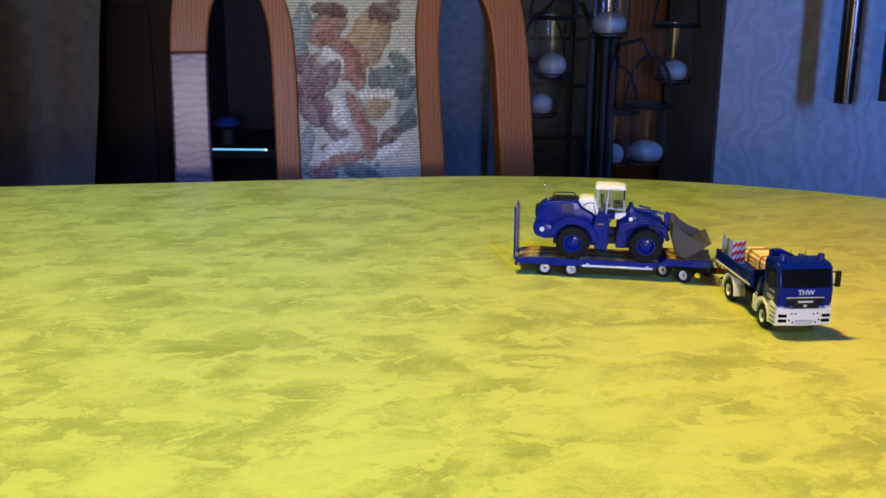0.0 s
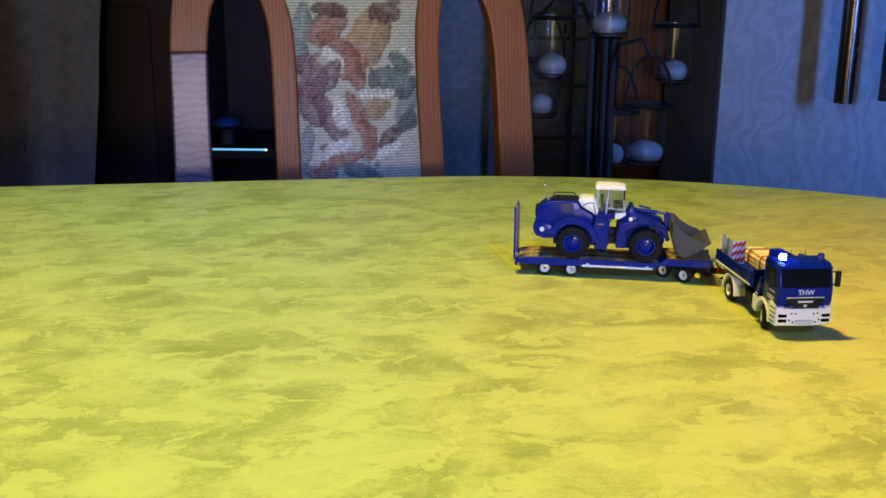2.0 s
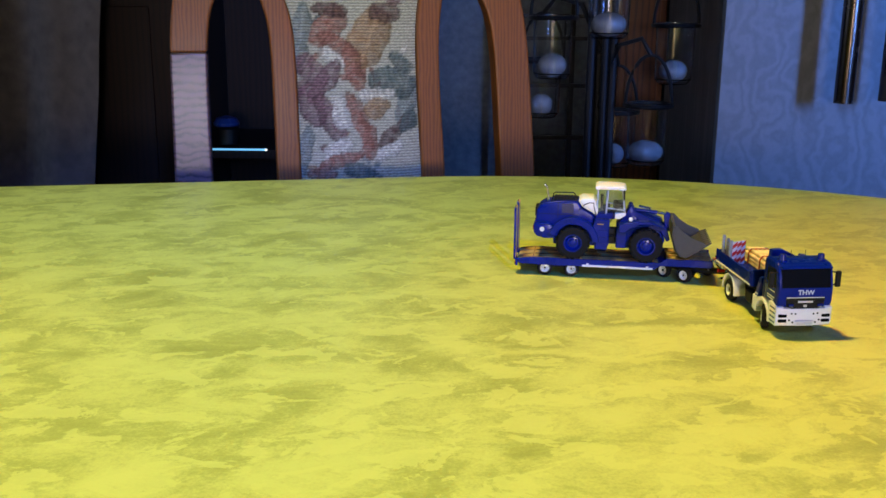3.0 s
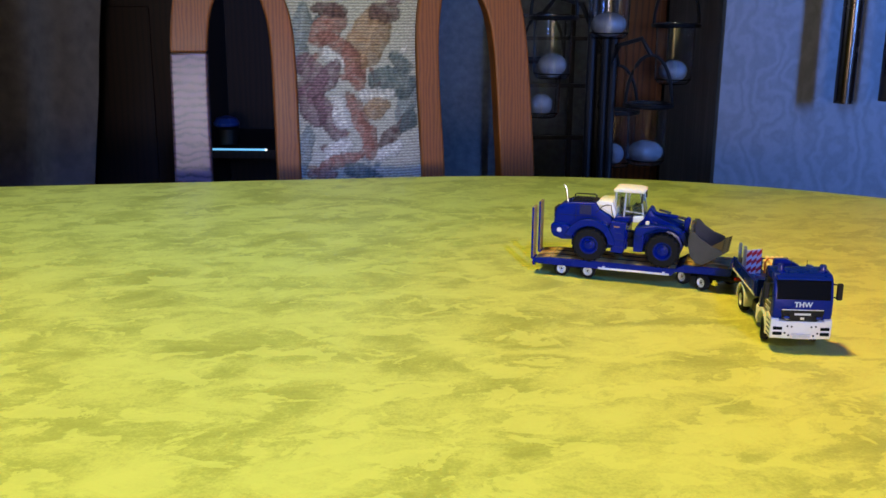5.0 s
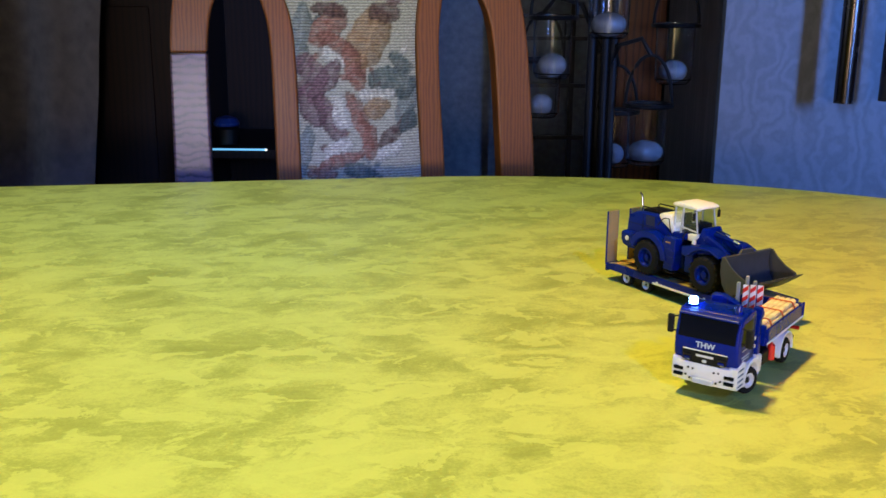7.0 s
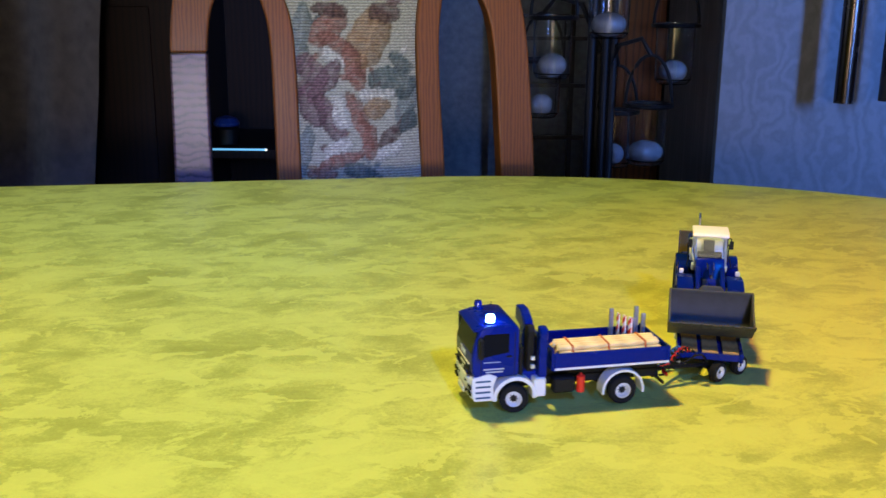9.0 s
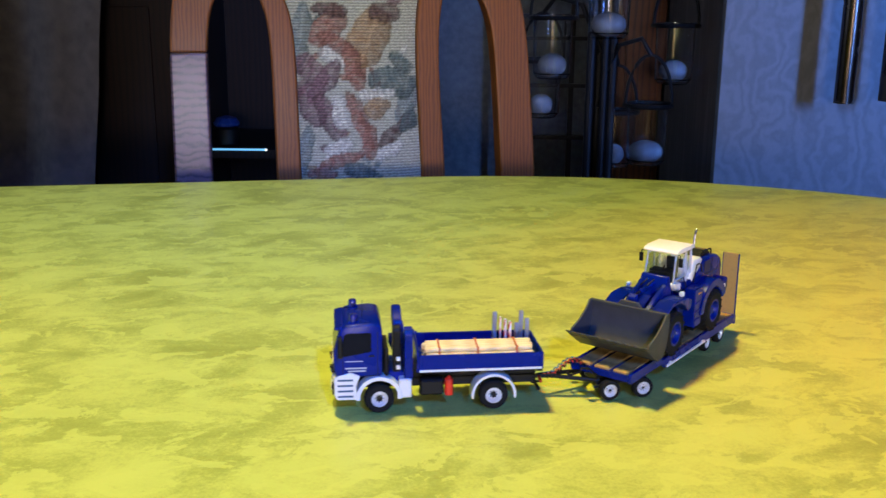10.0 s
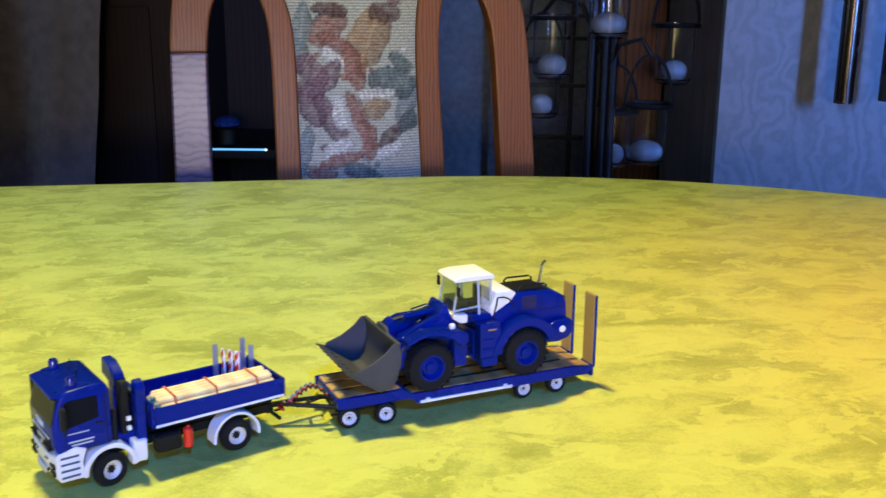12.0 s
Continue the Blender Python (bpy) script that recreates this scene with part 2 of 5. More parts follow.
def room():
    bm = bmesh.new()
    box(bm, -2.0, 2.2, -1.7, 2.5, -0.05, 0.0)
    structure("floor", bm, wood("floor_oak", (0.16, 0.09, 0.045), (0.09, 0.045, 0.02), 20, "Y"), "dark brown wooden floor under the table", "floor")
    bm = bmesh.new()
    box(bm, -2.0, 2.2, -1.7, 2.5, 2.5, 2.6)
    structure("ceiling", bm, PLASTER, "plain pale plaster ceiling", "ceiling")
    bm = bmesh.new()
    box(bm, -2.12, 2.32, 2.5, 2.62, 0, 2.5)
    structure("wall_north", bm, DARKWALL, "dark slate blue papered wall behind the cabinets", "wall")
    bm = bmesh.new()
    box(bm, 2.2, 2.32, -1.7, 2.5, 0, 2.5)
    structure("wall_east", bm, PLASTER, "plain grey plastered wall", "wall")
    # west wall with a window opening
    bm = bmesh.new()
    box(bm, -2.12, -2.0, -1.7, 0.45, 0, 2.5)
    box(bm, -2.12, -2.0, 1.55, 2.5, 0, 2.5)
    box(bm, -2.12, -2.0, 0.45, 1.55, 0, 0.9)
    box(bm, -2.12, -2.0, 0.45, 1.55, 2.1, 2.5)
    structure("wall_west", bm, PLASTER, "plain grey plastered wall with a window opening", "wall")
    # south wall with a tall narrow window and two openings added for the fills
    bm = bmesh.new()
    for x0, x1, z0, z1 in ((-2.12, -0.30, 0, 2.5), (-0.30, 0.42, 1.50, 2.5), (-0.30, 0.42, 0, 0.02), (0.42, 0.46, 0, 2.5), (0.46, 0.60, 0, 2.10), (0.46, 0.60, 2.40, 2.5),
                           (0.60, 1.70, 0, 2.5), (1.70, 2.14, 0, 0.8), (1.70, 2.14, 2.1, 2.5), (2.14, 2.32, 0, 2.5)):
        box(bm, x0, x1, -1.82, -1.7, z0, z1)
    structure("wall_south", bm, PLASTER, "plain grey plastered wall with a tall narrow window and two added openings", "wall")


room()


# ---------------------------------------------------------------- table
def table():
    ang = radians(10.3)
    right = Vector((0.068, 0.3485))
    left = right - 0.52 * Vector((math.cos(ang), math.sin(ang)))
    R = 0.5715
    mid = (right + left) / 2

    def outline(r, n=48):
        pts = []
        for c, a in ((right, -90), (left, 90)):
            for i in range(n + 1):
                w = ang + radians(a + 180 * i / n)
                pts.append(c + r * Vector((math.cos(w), math.sin(w))) - mid)
        return pts
    # the cloth: a flat sheet with a rounded edge that hangs a little over the table
    bm = bmesh.new()
    loops = []
    for r, z in ((R - 0.012, 0.0), (R - 0.005, -0.0006), (R - 0.001, -0.003), (R, -0.007), (R + 0.003, -0.05), (R + 0.009, -0.13)):
        row = []
        for i, p in enumerate(outline(r)):
            fold = 0.006 * math.sin(i * 0.9) * max(0.0, -z - 0.02) / 0.11
            q = p * (1 + fold)
            row.append(bm.verts.new((q.x, q.y, z)))
        loops.append(row)
    n = len(loops[0])
    bm.faces.new(loops[0])
    for a, b in zip(loops, loops[1:]):
        for i in range(n):
            bm.faces.new((a[i], b[i], b[(i + 1) % n], a[(i + 1) % n]))
    cloth = part("tablecloth", bm, tablecloth_mat(), None, "yellow-green mottled oilcloth lying smooth over the table")
    tagged(cloth, category="tablecloth")
    cloth.matrix_basis = pose(mid.x, mid.y, TOP)
    # the wooden table under it
    oak = wood("table_oak", (0.24, 0.11, 0.045), (0.12, 0.05, 0.02), 30, "X")
    t = empty("dining_table", pose(mid.x, mid.y, 0), "oval oak dining table under an oilcloth", "table")
    bm = bmesh.new()
    prism(bm, [tuple(p) for p in outline(R - 0.014)], TOP - 0.032, TOP - 0.002, "xy")
    part("tabletop", bm, oak, t)
    bm = bmesh.new()
    prism(bm, [tuple(p) for p in outline(R - 0.12)], TOP - 0.11, TOP - 0.033, "xy")
    part("apron", bm, oak, t)
    for sx in (-1, 1):
        for sy in (-1, 1):
            bm = bmesh.new()
            prof = [(0, 0), (0.022, 0), (0.026, 0.05), (0.02, 0.1), (0.034, 0.3), (0.03, 0.5), (0.038, 0.56), (0.038, TOP - 0.112), (0, TOP - 0.112)]
            lathe(bm, prof)
            p = Vector((sx * 0.50, sy * 0.26))
            p.rotate(Matrix.Rotation(ang, 2))
            part("leg", bm, oak, t, at=pose(p.x, p.y, 0))


table()


# ---------------------------------------------------------------- chair
YARN = {"cream": (0.475, 0.463, 0.325), "pale": (0.550, 0.537, 0.413), "rust": (0.263, 0.119, 0.075), "tan": (0.312, 0.194, 0.088), "plum": (0.175, 0.100, 0.094), "teal": (0.094, 0.125, 0.106), "brown": (0.106, 0.062, 0.048), "mist": (0.188, 0.225, 0.194)}
# woven leaves and petals: yarn, centre across and up, half length, half width (mm), lean in degrees
BLOOMS = [
("mist", -57, 134, 38, 11, 88), ("mist", 54, 60, 34, 10, 75), ("mist", -56, 8, 30, 9, 85),
    ("tan", 14, 130, 36, 22, 82), ("brown", 30, 157, 17, 12, 15), ("rust", -28, 141, 25, 17, 70), ("brown", -26, 160, 20, 8, 0),
    ("rust", -20, 122, 26, 10, -28), ("rust", -3, 98, 30, 10, 108), ("pale", -25, 107, 17, 8, -32),
]
LEAVES_BELOW = [
    ("plum", -47, 96, 25, 13, -38), ("plum", -34, 82, 28, 11, 62), ("plum", -48, 60, 30, 13, -62), ("plum", -28, 40, 34, 11, -58),
    ("pale", -16, 48, 22, 11, 112), ("rust", 3, 38, 36, 9, 114), ("rust", 13, 14, 22, 9, 92),
    ("pale", -19, 8, 15, 11, 40), ("rust", -18, -6, 26, 8, 18), ("rust", -38, -20, 18, 8, 0), ("teal", 2, -20, 19, 10, -5),
    ("teal", 38, 82, 28, 17, 8), ("teal", 47, 104, 15, 10, -20), ("pale", 20, 66, 22, 8, 10), ("tan", 20, 52, 14, 13, 60),
    ("brown", 42, 28, 30, 8, 52), ("teal", 54, 38, 16, 8, 70), ("pale", 34, 4, 20, 8, 40),
]
MOTIF = BLOOMS + LEAVES_BELOW


def leaves():
    """The motif, repeated up the cloth, with small side leaves round each large one."""
    rnd = random.Random(11)
    made = []
    for dw in (0, 330, -330):
        for name, cx, cz, a, b, lean in MOTIF:
            ang = radians(lean + rnd.uniform(0, 360))
            made.append((rnd.choice(("pale", "tan", "plum", "teal", "rust", "mist")), cx + a * 0.9 * math.cos(ang), cz + dw + a * 0.9 * math.sin(ang), a * 0.42, b * 0.36, math.degrees(ang) + rnd.uniform(-40, 40)))
        for name, cx, cz, a, b, lean in MOTIF:
            made.append((name, cx, cz + dw, a, b, lean))
    return made


LEAVES = leaves()


def yarn_at(u, w):
    """The thread colour of the panel at u across and w up, in mm; leaf edges wander a little."""
    u += 3.2 * noise.noise((u * 0.07, w * 0.07, 1.0)) + 1.3 * noise.noise((u * 0.3, w * 0.3, 4.0))
    w += 3.2 * noise.noise((u * 0.07, w * 0.07, 7.0)) + 1.3 * noise.noise((u * 0.3, w * 0.3, 9.0))
    col = Vector(YARN["cream"])
    for name, cx, cz, a, b, lean in LEAVES:
        c, s = math.cos(radians(lean)), math.sin(radians(lean))
        p, q = (u - cx) * c + (w - cz) * s, -(u - cx) * s + (w - cz) * c
        q += 0.18 * b * math.sin(2.4 * p / a)
        d = (p / a) ** 2 + (q / b) ** 2
        if d < 1:
            k = min(1.0, (1 - d) * 9.0) * (0.80 + 0.35 * noise.noise((u * 0.16, w * 0.16, a)))
            tone = 0.78 + 0.30 * (q / b + 1) + (0.35 if abs(q) < 0.09 * b and abs(p) < 0.8 * a else 0.0) - (0.25 if d > 0.72 else 0.0)
            tone *= 1 + 0.25 * math.sin(p * 1.1 + 2.0 * abs(q) / b)
            col = col.lerp(Vector(YARN[name]) * tone, max(0.0, min(1.0, k)))
    return col


def weave_colours(ob, centre):
    """Gives every vertex of a woven part its thread colour."""
    data = ob.data
    at = data.color_attributes.new("thread", "FLOAT_COLOR", "POINT")
    for v, c in zip(data.vertices, at.data):
        k = yarn_at(v.co.x * 1000, (v.co.z - centre + v.co.y * 0.8) * 1000)
        c.color = (*k, 1)


def chair():
    c = empty("dining_chair", pose(-0.09, 1.04, 0, 0, 0, 10.5), "oak dining chair with pointed arched back and floral tapestry panel", "chair")
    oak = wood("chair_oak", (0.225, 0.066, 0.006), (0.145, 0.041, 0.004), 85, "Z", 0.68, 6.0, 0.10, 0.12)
    # left post: flame figure, with the blue light on it mixed into the wood tint
    flame = wood("chair_oak_flame_sheen", (0.125, 0.066, 0.072), (0.026, 0.012, 0.016), 40, "X", 0.45, 7.0, 0.7, 0.22, "Z")
    weave = tapestry_mat()
    D0, D1 = -0.014, 0.014

    def at(s, z):
        """Half widths of the four edges of one side of the back at a height over the table top: the posts bend in and the slats out to the arch's point."""
        u = min(1.14, max(0.0, z + 0.02) / 0.18)
        if s < 0:
            outer, inner = 0.1895 - 0.001 * u - 0.006 * u ** 6, 0.1516 - 0.0112 * u ** 8
            slat_o, slat_i = 0.0857 + 0.0025 * u + 0.0106 * u ** 8, 0.0603 + 0.003 * u + 0.0102 * u ** 8
        else:
            outer, inner = 0.1934 - 0.011 * u - 0.006 * u ** 6, 0.1548 - 0.010 * u - 0.0115 * u ** 8
            slat_o, slat_i = 0.0934 - 0.0103 * u + 0.0097 * u ** 5, 0.0685 - 0.0085 * u + 0.0075 * u ** 5
        return outer, max(inner, slat_o + 0.0006), slat_o, slat_i
    zs = [-0.34 + 0.02 * i for i in range(17)] + [0.006 * i for i in range(51)]
    for s in (-1, 1):
        posts = (("back_post", 0, 1, -0.75, 0.1038), ("arch_piece", 0, 1, 0.1040, 0.30)) if s < 0 else (("back_post", 0, 1, -0.75, 0.30),)
        for name, ia, ib, z_lo, z_hi in (*posts, ("back_slat", 2, 3, -0.30, 0.30)):
            bm = bmesh.new()
            rows = []
            for z in [z_lo] + [q for q in zs if z_lo + 0.003 < q < z_hi - 0.003] + [z_hi]:
                e = at(s, z)
                lean = 0.10 * max(0.0, z + 0.3) ** 1.5
                rows.append([bm.verts.new((s * e[k], y + lean, TOP + z)) for k, y in ((ia, D0), (ia, D1), (ib, D1), (ib, D0))])
            for a, b in zip(rows, rows[1:]):
                for k in range(4):
                    bm.faces.new((a[k], a[(k + 1) % 4], b[(k + 1) % 4], b[k]))
            bm.faces.new(rows[0])
            bm.faces.new(rows[-1][::-1])
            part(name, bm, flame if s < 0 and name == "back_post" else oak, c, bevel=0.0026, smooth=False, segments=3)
    # the rail that closes the pointed arches at the top, over the camera's view
    lean = 0.10 * 0.60 ** 1.5
    bm = bmesh.new()
    prism(bm, [(-0.17, 0.301), (0.17, 0.301), (0.12, 0.345), (0.05, 0.365), (-0.05, 0.365), (-0.12, 0.345)], D0 + lean + 0.001, D1 + lean - 0.001, "xz", Matrix.Translation((0, 0, TOP)))
    part("top_rail", bm, oak, c, bevel=0.003)
    # the padded tapestry panel between the slats
    bm = bmesh.new()
    nx, rows = 76, []
    for i in range(252):
        z = -0.28 + 0.0022 * i
        wl, wr = at(-1, z)[3] - 0.0005, at(1, z)[3] - 0.0005
        lean = 0.10 * max(0.0, z + 0.3) ** 1.5
        rows.append([bm.verts.new((-wl + (wl + wr) * k / nx, -0.006 - 0.008 * (1 - (2 * k / nx - 1) ** 4) + lean, TOP + z)) for k in range(nx + 1)])
    for a, b in zip(rows, rows[1:]):
        for k in range(nx):
            bm.faces.new((a[k], a[k + 1], b[k + 1], b[k]))
    ext = bmesh.ops.extrude_face_region(bm, geom=bm.faces[:])
    bmesh.ops.translate(bm, vec=(0, 0.016, 0), verts=[v for v in ext["geom"] if isinstance(v, bmesh.types.BMVert)])
    panel = part("back_panel", bm, weave, c, "cream tapestry panel with rust and plum flowers")
    weave_colours(panel, TOP)
    # seat, seat frame, legs
    bm = bmesh.new()
    box(bm, -0.21, 0.21, -0.42, 0.0, 0.44, 0.49)
    weave_colours(part("seat", bm, weave, c, "tapestry seat cushion", bevel=0.015), 0.45)
    bm = bmesh.new()
    box(bm, -0.205, 0.205, -0.415, -0.016, 0.38, 0.439)
    part("seat_frame", bm, oak, c, bevel=0.004)
    for s in (-1, 1):
        bm = bmesh.new()
        lathe(bm, [(0, 0.0), (0.016, 0.0), (0.022, 0.2), (0.02, 0.379), (0, 0.379)])
        part("leg", bm, oak, c, at=pose(s * 0.17, -0.37, 0))


chair()


# ---------------------------------------------------------------- behind the chair
BLACK_IRON = mat("black_iron", (0.012, 0.012, 0.013), 0.45, 0.6, 0.2, 200)
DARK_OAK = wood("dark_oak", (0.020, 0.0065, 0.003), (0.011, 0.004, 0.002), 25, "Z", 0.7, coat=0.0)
RED_OAK = wood("red_brown_oak", (0.10, 0.030, 0.006), (0.045, 0.012, 0.003), 25, "Z", 0.6, coat=0.0)


def display_cabinet():
    """Tall dark cabinet with a closed door and an open bay with a glint on its shelf edge."""
    c = empty("display_cabinet", pose(0, 0, 0), "tall dark oak display cabinet with a glowing shelf-edge glint", "cabinet")
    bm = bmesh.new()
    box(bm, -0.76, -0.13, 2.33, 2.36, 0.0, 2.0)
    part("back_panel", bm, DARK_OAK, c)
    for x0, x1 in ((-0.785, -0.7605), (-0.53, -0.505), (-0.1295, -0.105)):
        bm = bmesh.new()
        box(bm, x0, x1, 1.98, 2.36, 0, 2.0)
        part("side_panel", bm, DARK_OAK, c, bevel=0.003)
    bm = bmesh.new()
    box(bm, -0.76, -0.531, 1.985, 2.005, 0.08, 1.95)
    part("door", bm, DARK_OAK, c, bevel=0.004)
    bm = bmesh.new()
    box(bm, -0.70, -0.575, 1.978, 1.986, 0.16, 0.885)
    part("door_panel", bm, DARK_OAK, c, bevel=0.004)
    bm = bmesh.new()
    box(bm, -0.79, -0.10, 1.97, 2.36, 2.0, 2.03)
    part("cornice", bm, DARK_OAK, c, bevel=0.004)
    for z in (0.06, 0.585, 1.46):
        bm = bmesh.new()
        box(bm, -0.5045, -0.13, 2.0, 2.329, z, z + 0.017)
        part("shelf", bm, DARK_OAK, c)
    # reflection on the shelf edge and its bright end, drawn as glowing pieces
    bm = bmesh.new()
    box(bm, -0.478, -0.360, 1.996, 1.9995, 0.602, 0.6055)
    part("glint_strip", bm, glow_mat("cyan_glint", (0.20, 0.62, 1.0), 0.9), c, "thin cyan glint made to glow")
    bm = bmesh.new()
    lathe(bm, [(0, -0.003), (0.003, 0), (0, 0.003)], pose(-0.360, 1.994, 0.604), 10)
    part("glint_spot", bm, glow_mat("white_glint", (0.9, 0.97, 1.0), 1.6), c, "small white glint made to glow")


display_cabinet()


def jar():
    # made-up jar; the blue of its lid stands in for a reflected glint
    j = empty("glint_jar", pose(-0.452, 2.06, 0.6022), "added dark jar whose blue lid stands for a glint", "jar")
    bm = bmesh.new()
    lathe(bm, [(0, 0), (0.020, 0), (0.026, 0.006), (0.027, 0.036), (0.022, 0.042), (0, 0.042)], None, 28)
    part("body", bm, mat("dark_glaze", (0.006, 0.006, 0.008), 0.4), j)
    bm = bmesh.new()
    lathe(bm, [(0, 0.0425), (0.026, 0.0425), (0.027, 0.048), (0.020, 0.058), (0.006, 0.062), (0, 0.063)], None, 28)
    part("lid", bm, mat("blue_glint_glaze", (0.02, 0.06, 0.30), 0.3, 0, 0.1, 80, 0.0, 0.3), j, "blue lid coloured as a reflected glint")


jar()


def curtain():
    bm = bmesh.new()
    n, rows = 90, []
    for j in range(24):
        z = 0.02 + 0.1 * j
        row = []
        edge = -0.648 + 0.113 * (z - TOP)
        for i in range(n + 1):
            u = i / n
            x = -1.95 + (edge + 1.95) * u
            y = 1.90 + 0.022 * math.sin(u * 30 + 0.6 * z) + 0.010 * math.sin(u * 71 + 3 * z) + 0.012 * noise.noise((u * 14, z * 5, 0))
            row.append(bm.verts.new((x, y, z)))
        rows.append(row)
    for a, b in zip(rows, rows[1:]):
        for i in range(n):
            bm.faces.new((a[i], a[i + 1], b[i + 1], b[i]))
    ext = bmesh.ops.extrude_face_region(bm, geom=bm.faces[:])
    bmesh.ops.translate(bm, vec=(0, 0.004, 0), verts=[v for v in ext["geom"] if isinstance(v, bmesh.types.BMVert)])
    c = empty("curtain", pose(0, 0, 0), "dark grey cloth curtain hanging from a rod", "curtain")
    part("cloth", bm, mat("grey_cloth", (0.19, 0.155, 0.145), 0.9, vary=0.35, scale=40, bump=0.3), c)
    bm = bmesh.new()
    rod(bm, [(-1.99, 1.90, 2.34), (-0.45, 1.90, 2.34)], 0.014)
    part("rod", bm, BLACK_IRON, c)
    for i in range(8):
        bm = bmesh.new()
        pts = [(-1.9 + i * 0.19, 1.90 + 0.02 * math.cos(a * math.pi / 6), 2.335 + 0.02 * math.sin(a * math.pi / 6)) for a in range(13)]
        rod(bm, pts, 0.003, 6)
        part("ring", bm, BLACK_IRON, c)


curtain()


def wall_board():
    """The pale birch plywood board, front edge and a side with its shade in the colour."""
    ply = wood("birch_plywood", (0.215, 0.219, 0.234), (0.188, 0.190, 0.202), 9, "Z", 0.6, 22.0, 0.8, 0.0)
    # darker copy of the plywood: the side's shade is in its colour
    shade = wood("shaded_plywood", (0.14, 0.115, 0.10), (0.10, 0.08, 0.066), 30, "Z", 0.6, 5.0, 0.1, 0.0)
    c = empty("plywood_cupboard", pose(0, 0, 0), "pale birch plywood cupboard with wavy grain", "cupboard")
    bm = bmesh.new()
    box(bm, 0.468, 1.7, 1.70, 1.722, 0.0, 2.1)
    part("front_panel", bm, ply, c, bevel=0.002)
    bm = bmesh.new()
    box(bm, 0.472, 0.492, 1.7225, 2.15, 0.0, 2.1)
    part("side_panel", bm, shade, c, "plywood side panel with shade put into its colour", bevel=0.002)
    bm = bmesh.new()
    box(bm, 0.4925, 1.70, 1.7225, 2.15, 2.07, 2.098)
    part("top_panel", bm, ply, c)


wall_board()


def wind_chime():
    """Metal tubes hung round a disc from the ceiling."""
    steel = mat("dark_bronze", (0.13, 0.105, 0.09), 0.3, 1.0, 0.1, 150)
    cx, cy, top = 0.690, 1.585, TOP + 0.78
    c = empty("wind_chime", pose(0, 0, 0), "wind chime with dark bronze tubes by the plywood", "wind chime")
    bm = bmesh.new()
    lathe(bm, [(0, top + 0.05), (0.075, top + 0.05), (0.08, top + 0.056), (0.075, top + 0.064), (0, top + 0.064)], pose(cx, cy, 0), 32)
    part("disc", bm, DARK_OAK, c)
    bm = bmesh.new()
    rod(bm, [(cx, cy, top + 0.064), (cx, cy, 2.5)], 0.0015, 6)
    part("cord", bm, BLACK_IRON, c)
    for x, y, z0, z1 in ((0.646, 1.617, TOP - 0.003, top), (0.718, 1.617, TOP + 0.001, top - 0.06), (0.740, 1.56, TOP + 0.42, top - 0.03), (0.670, 1.55, TOP + 0.45, top - 0.02)):
        bm = bmesh.new()
        lathe(bm, [(0.0130, z0), (0.0152, z0), (0.0152, z1), (0.0130, z1), (0.0130, z0)], pose(x, y, 0), 24)
        rod(bm, [(x - 0.0145, y, z1 - 0.002), (x, y, z1 + 0.01), (x + 0.0145, y, z1 - 0.002)], 0.001, 6)
        rod(bm, [(x, y, z1 + 0.01), (x, y, top + 0.052)], 0.001, 6)
        part("tube", bm, steel, c, "dark bronze tube")


wind_chime()


def tall_case():
    c = empty("tall_case", pose(0, 0, 0), "tall red-brown wooden case behind the candle stand", "cabinet")
    bm = bmesh.new()
    box(bm, 0.372, 0.470, 2.16, 2.45, 0.0, 2.0)
    part("body", bm, RED_OAK, c, bevel=0.004)
    bm = bmesh.new()
    box(bm, 0.386, 0.456, 2.152, 2.162, 0.15, 1.85)
    part("door", bm, RED_OAK, c, bevel=0.003)
    bm = bmesh.new()
    box(bm, 0.366, 0.476, 2.15, 2.45, 2.0, 2.03)
    part("cornice", bm, RED_OAK, c, bevel=0.004)


tall_case()


def lattice():
    """Dark wooden lattice on the wall behind the candle stand."""
    c = empty("wall_lattice", pose(0, 0, 0), "dark iron lattice frame hung before the slate wall", "lattice")
    for z in (TOP + 0.115, TOP + 0.064, TOP - 0.045, TOP - 0.168, TOP - 0.30, TOP + 0.24):
        bm = bmesh.new()
        box(bm, 0.16, 0.36, 2.36, 2.372, z - 0.0045, z + 0.0045)
        part("cross_bar", bm, BLACK_IRON, c)
    for x in (0.155, 0.30, 0.365):
        bm = bmesh.new()
        box(bm, x - 0.006, x + 0.006, 2.373, 2.386, 0.0, 1.4)
        part("upright", bm, BLACK_IRON, c)


lattice()


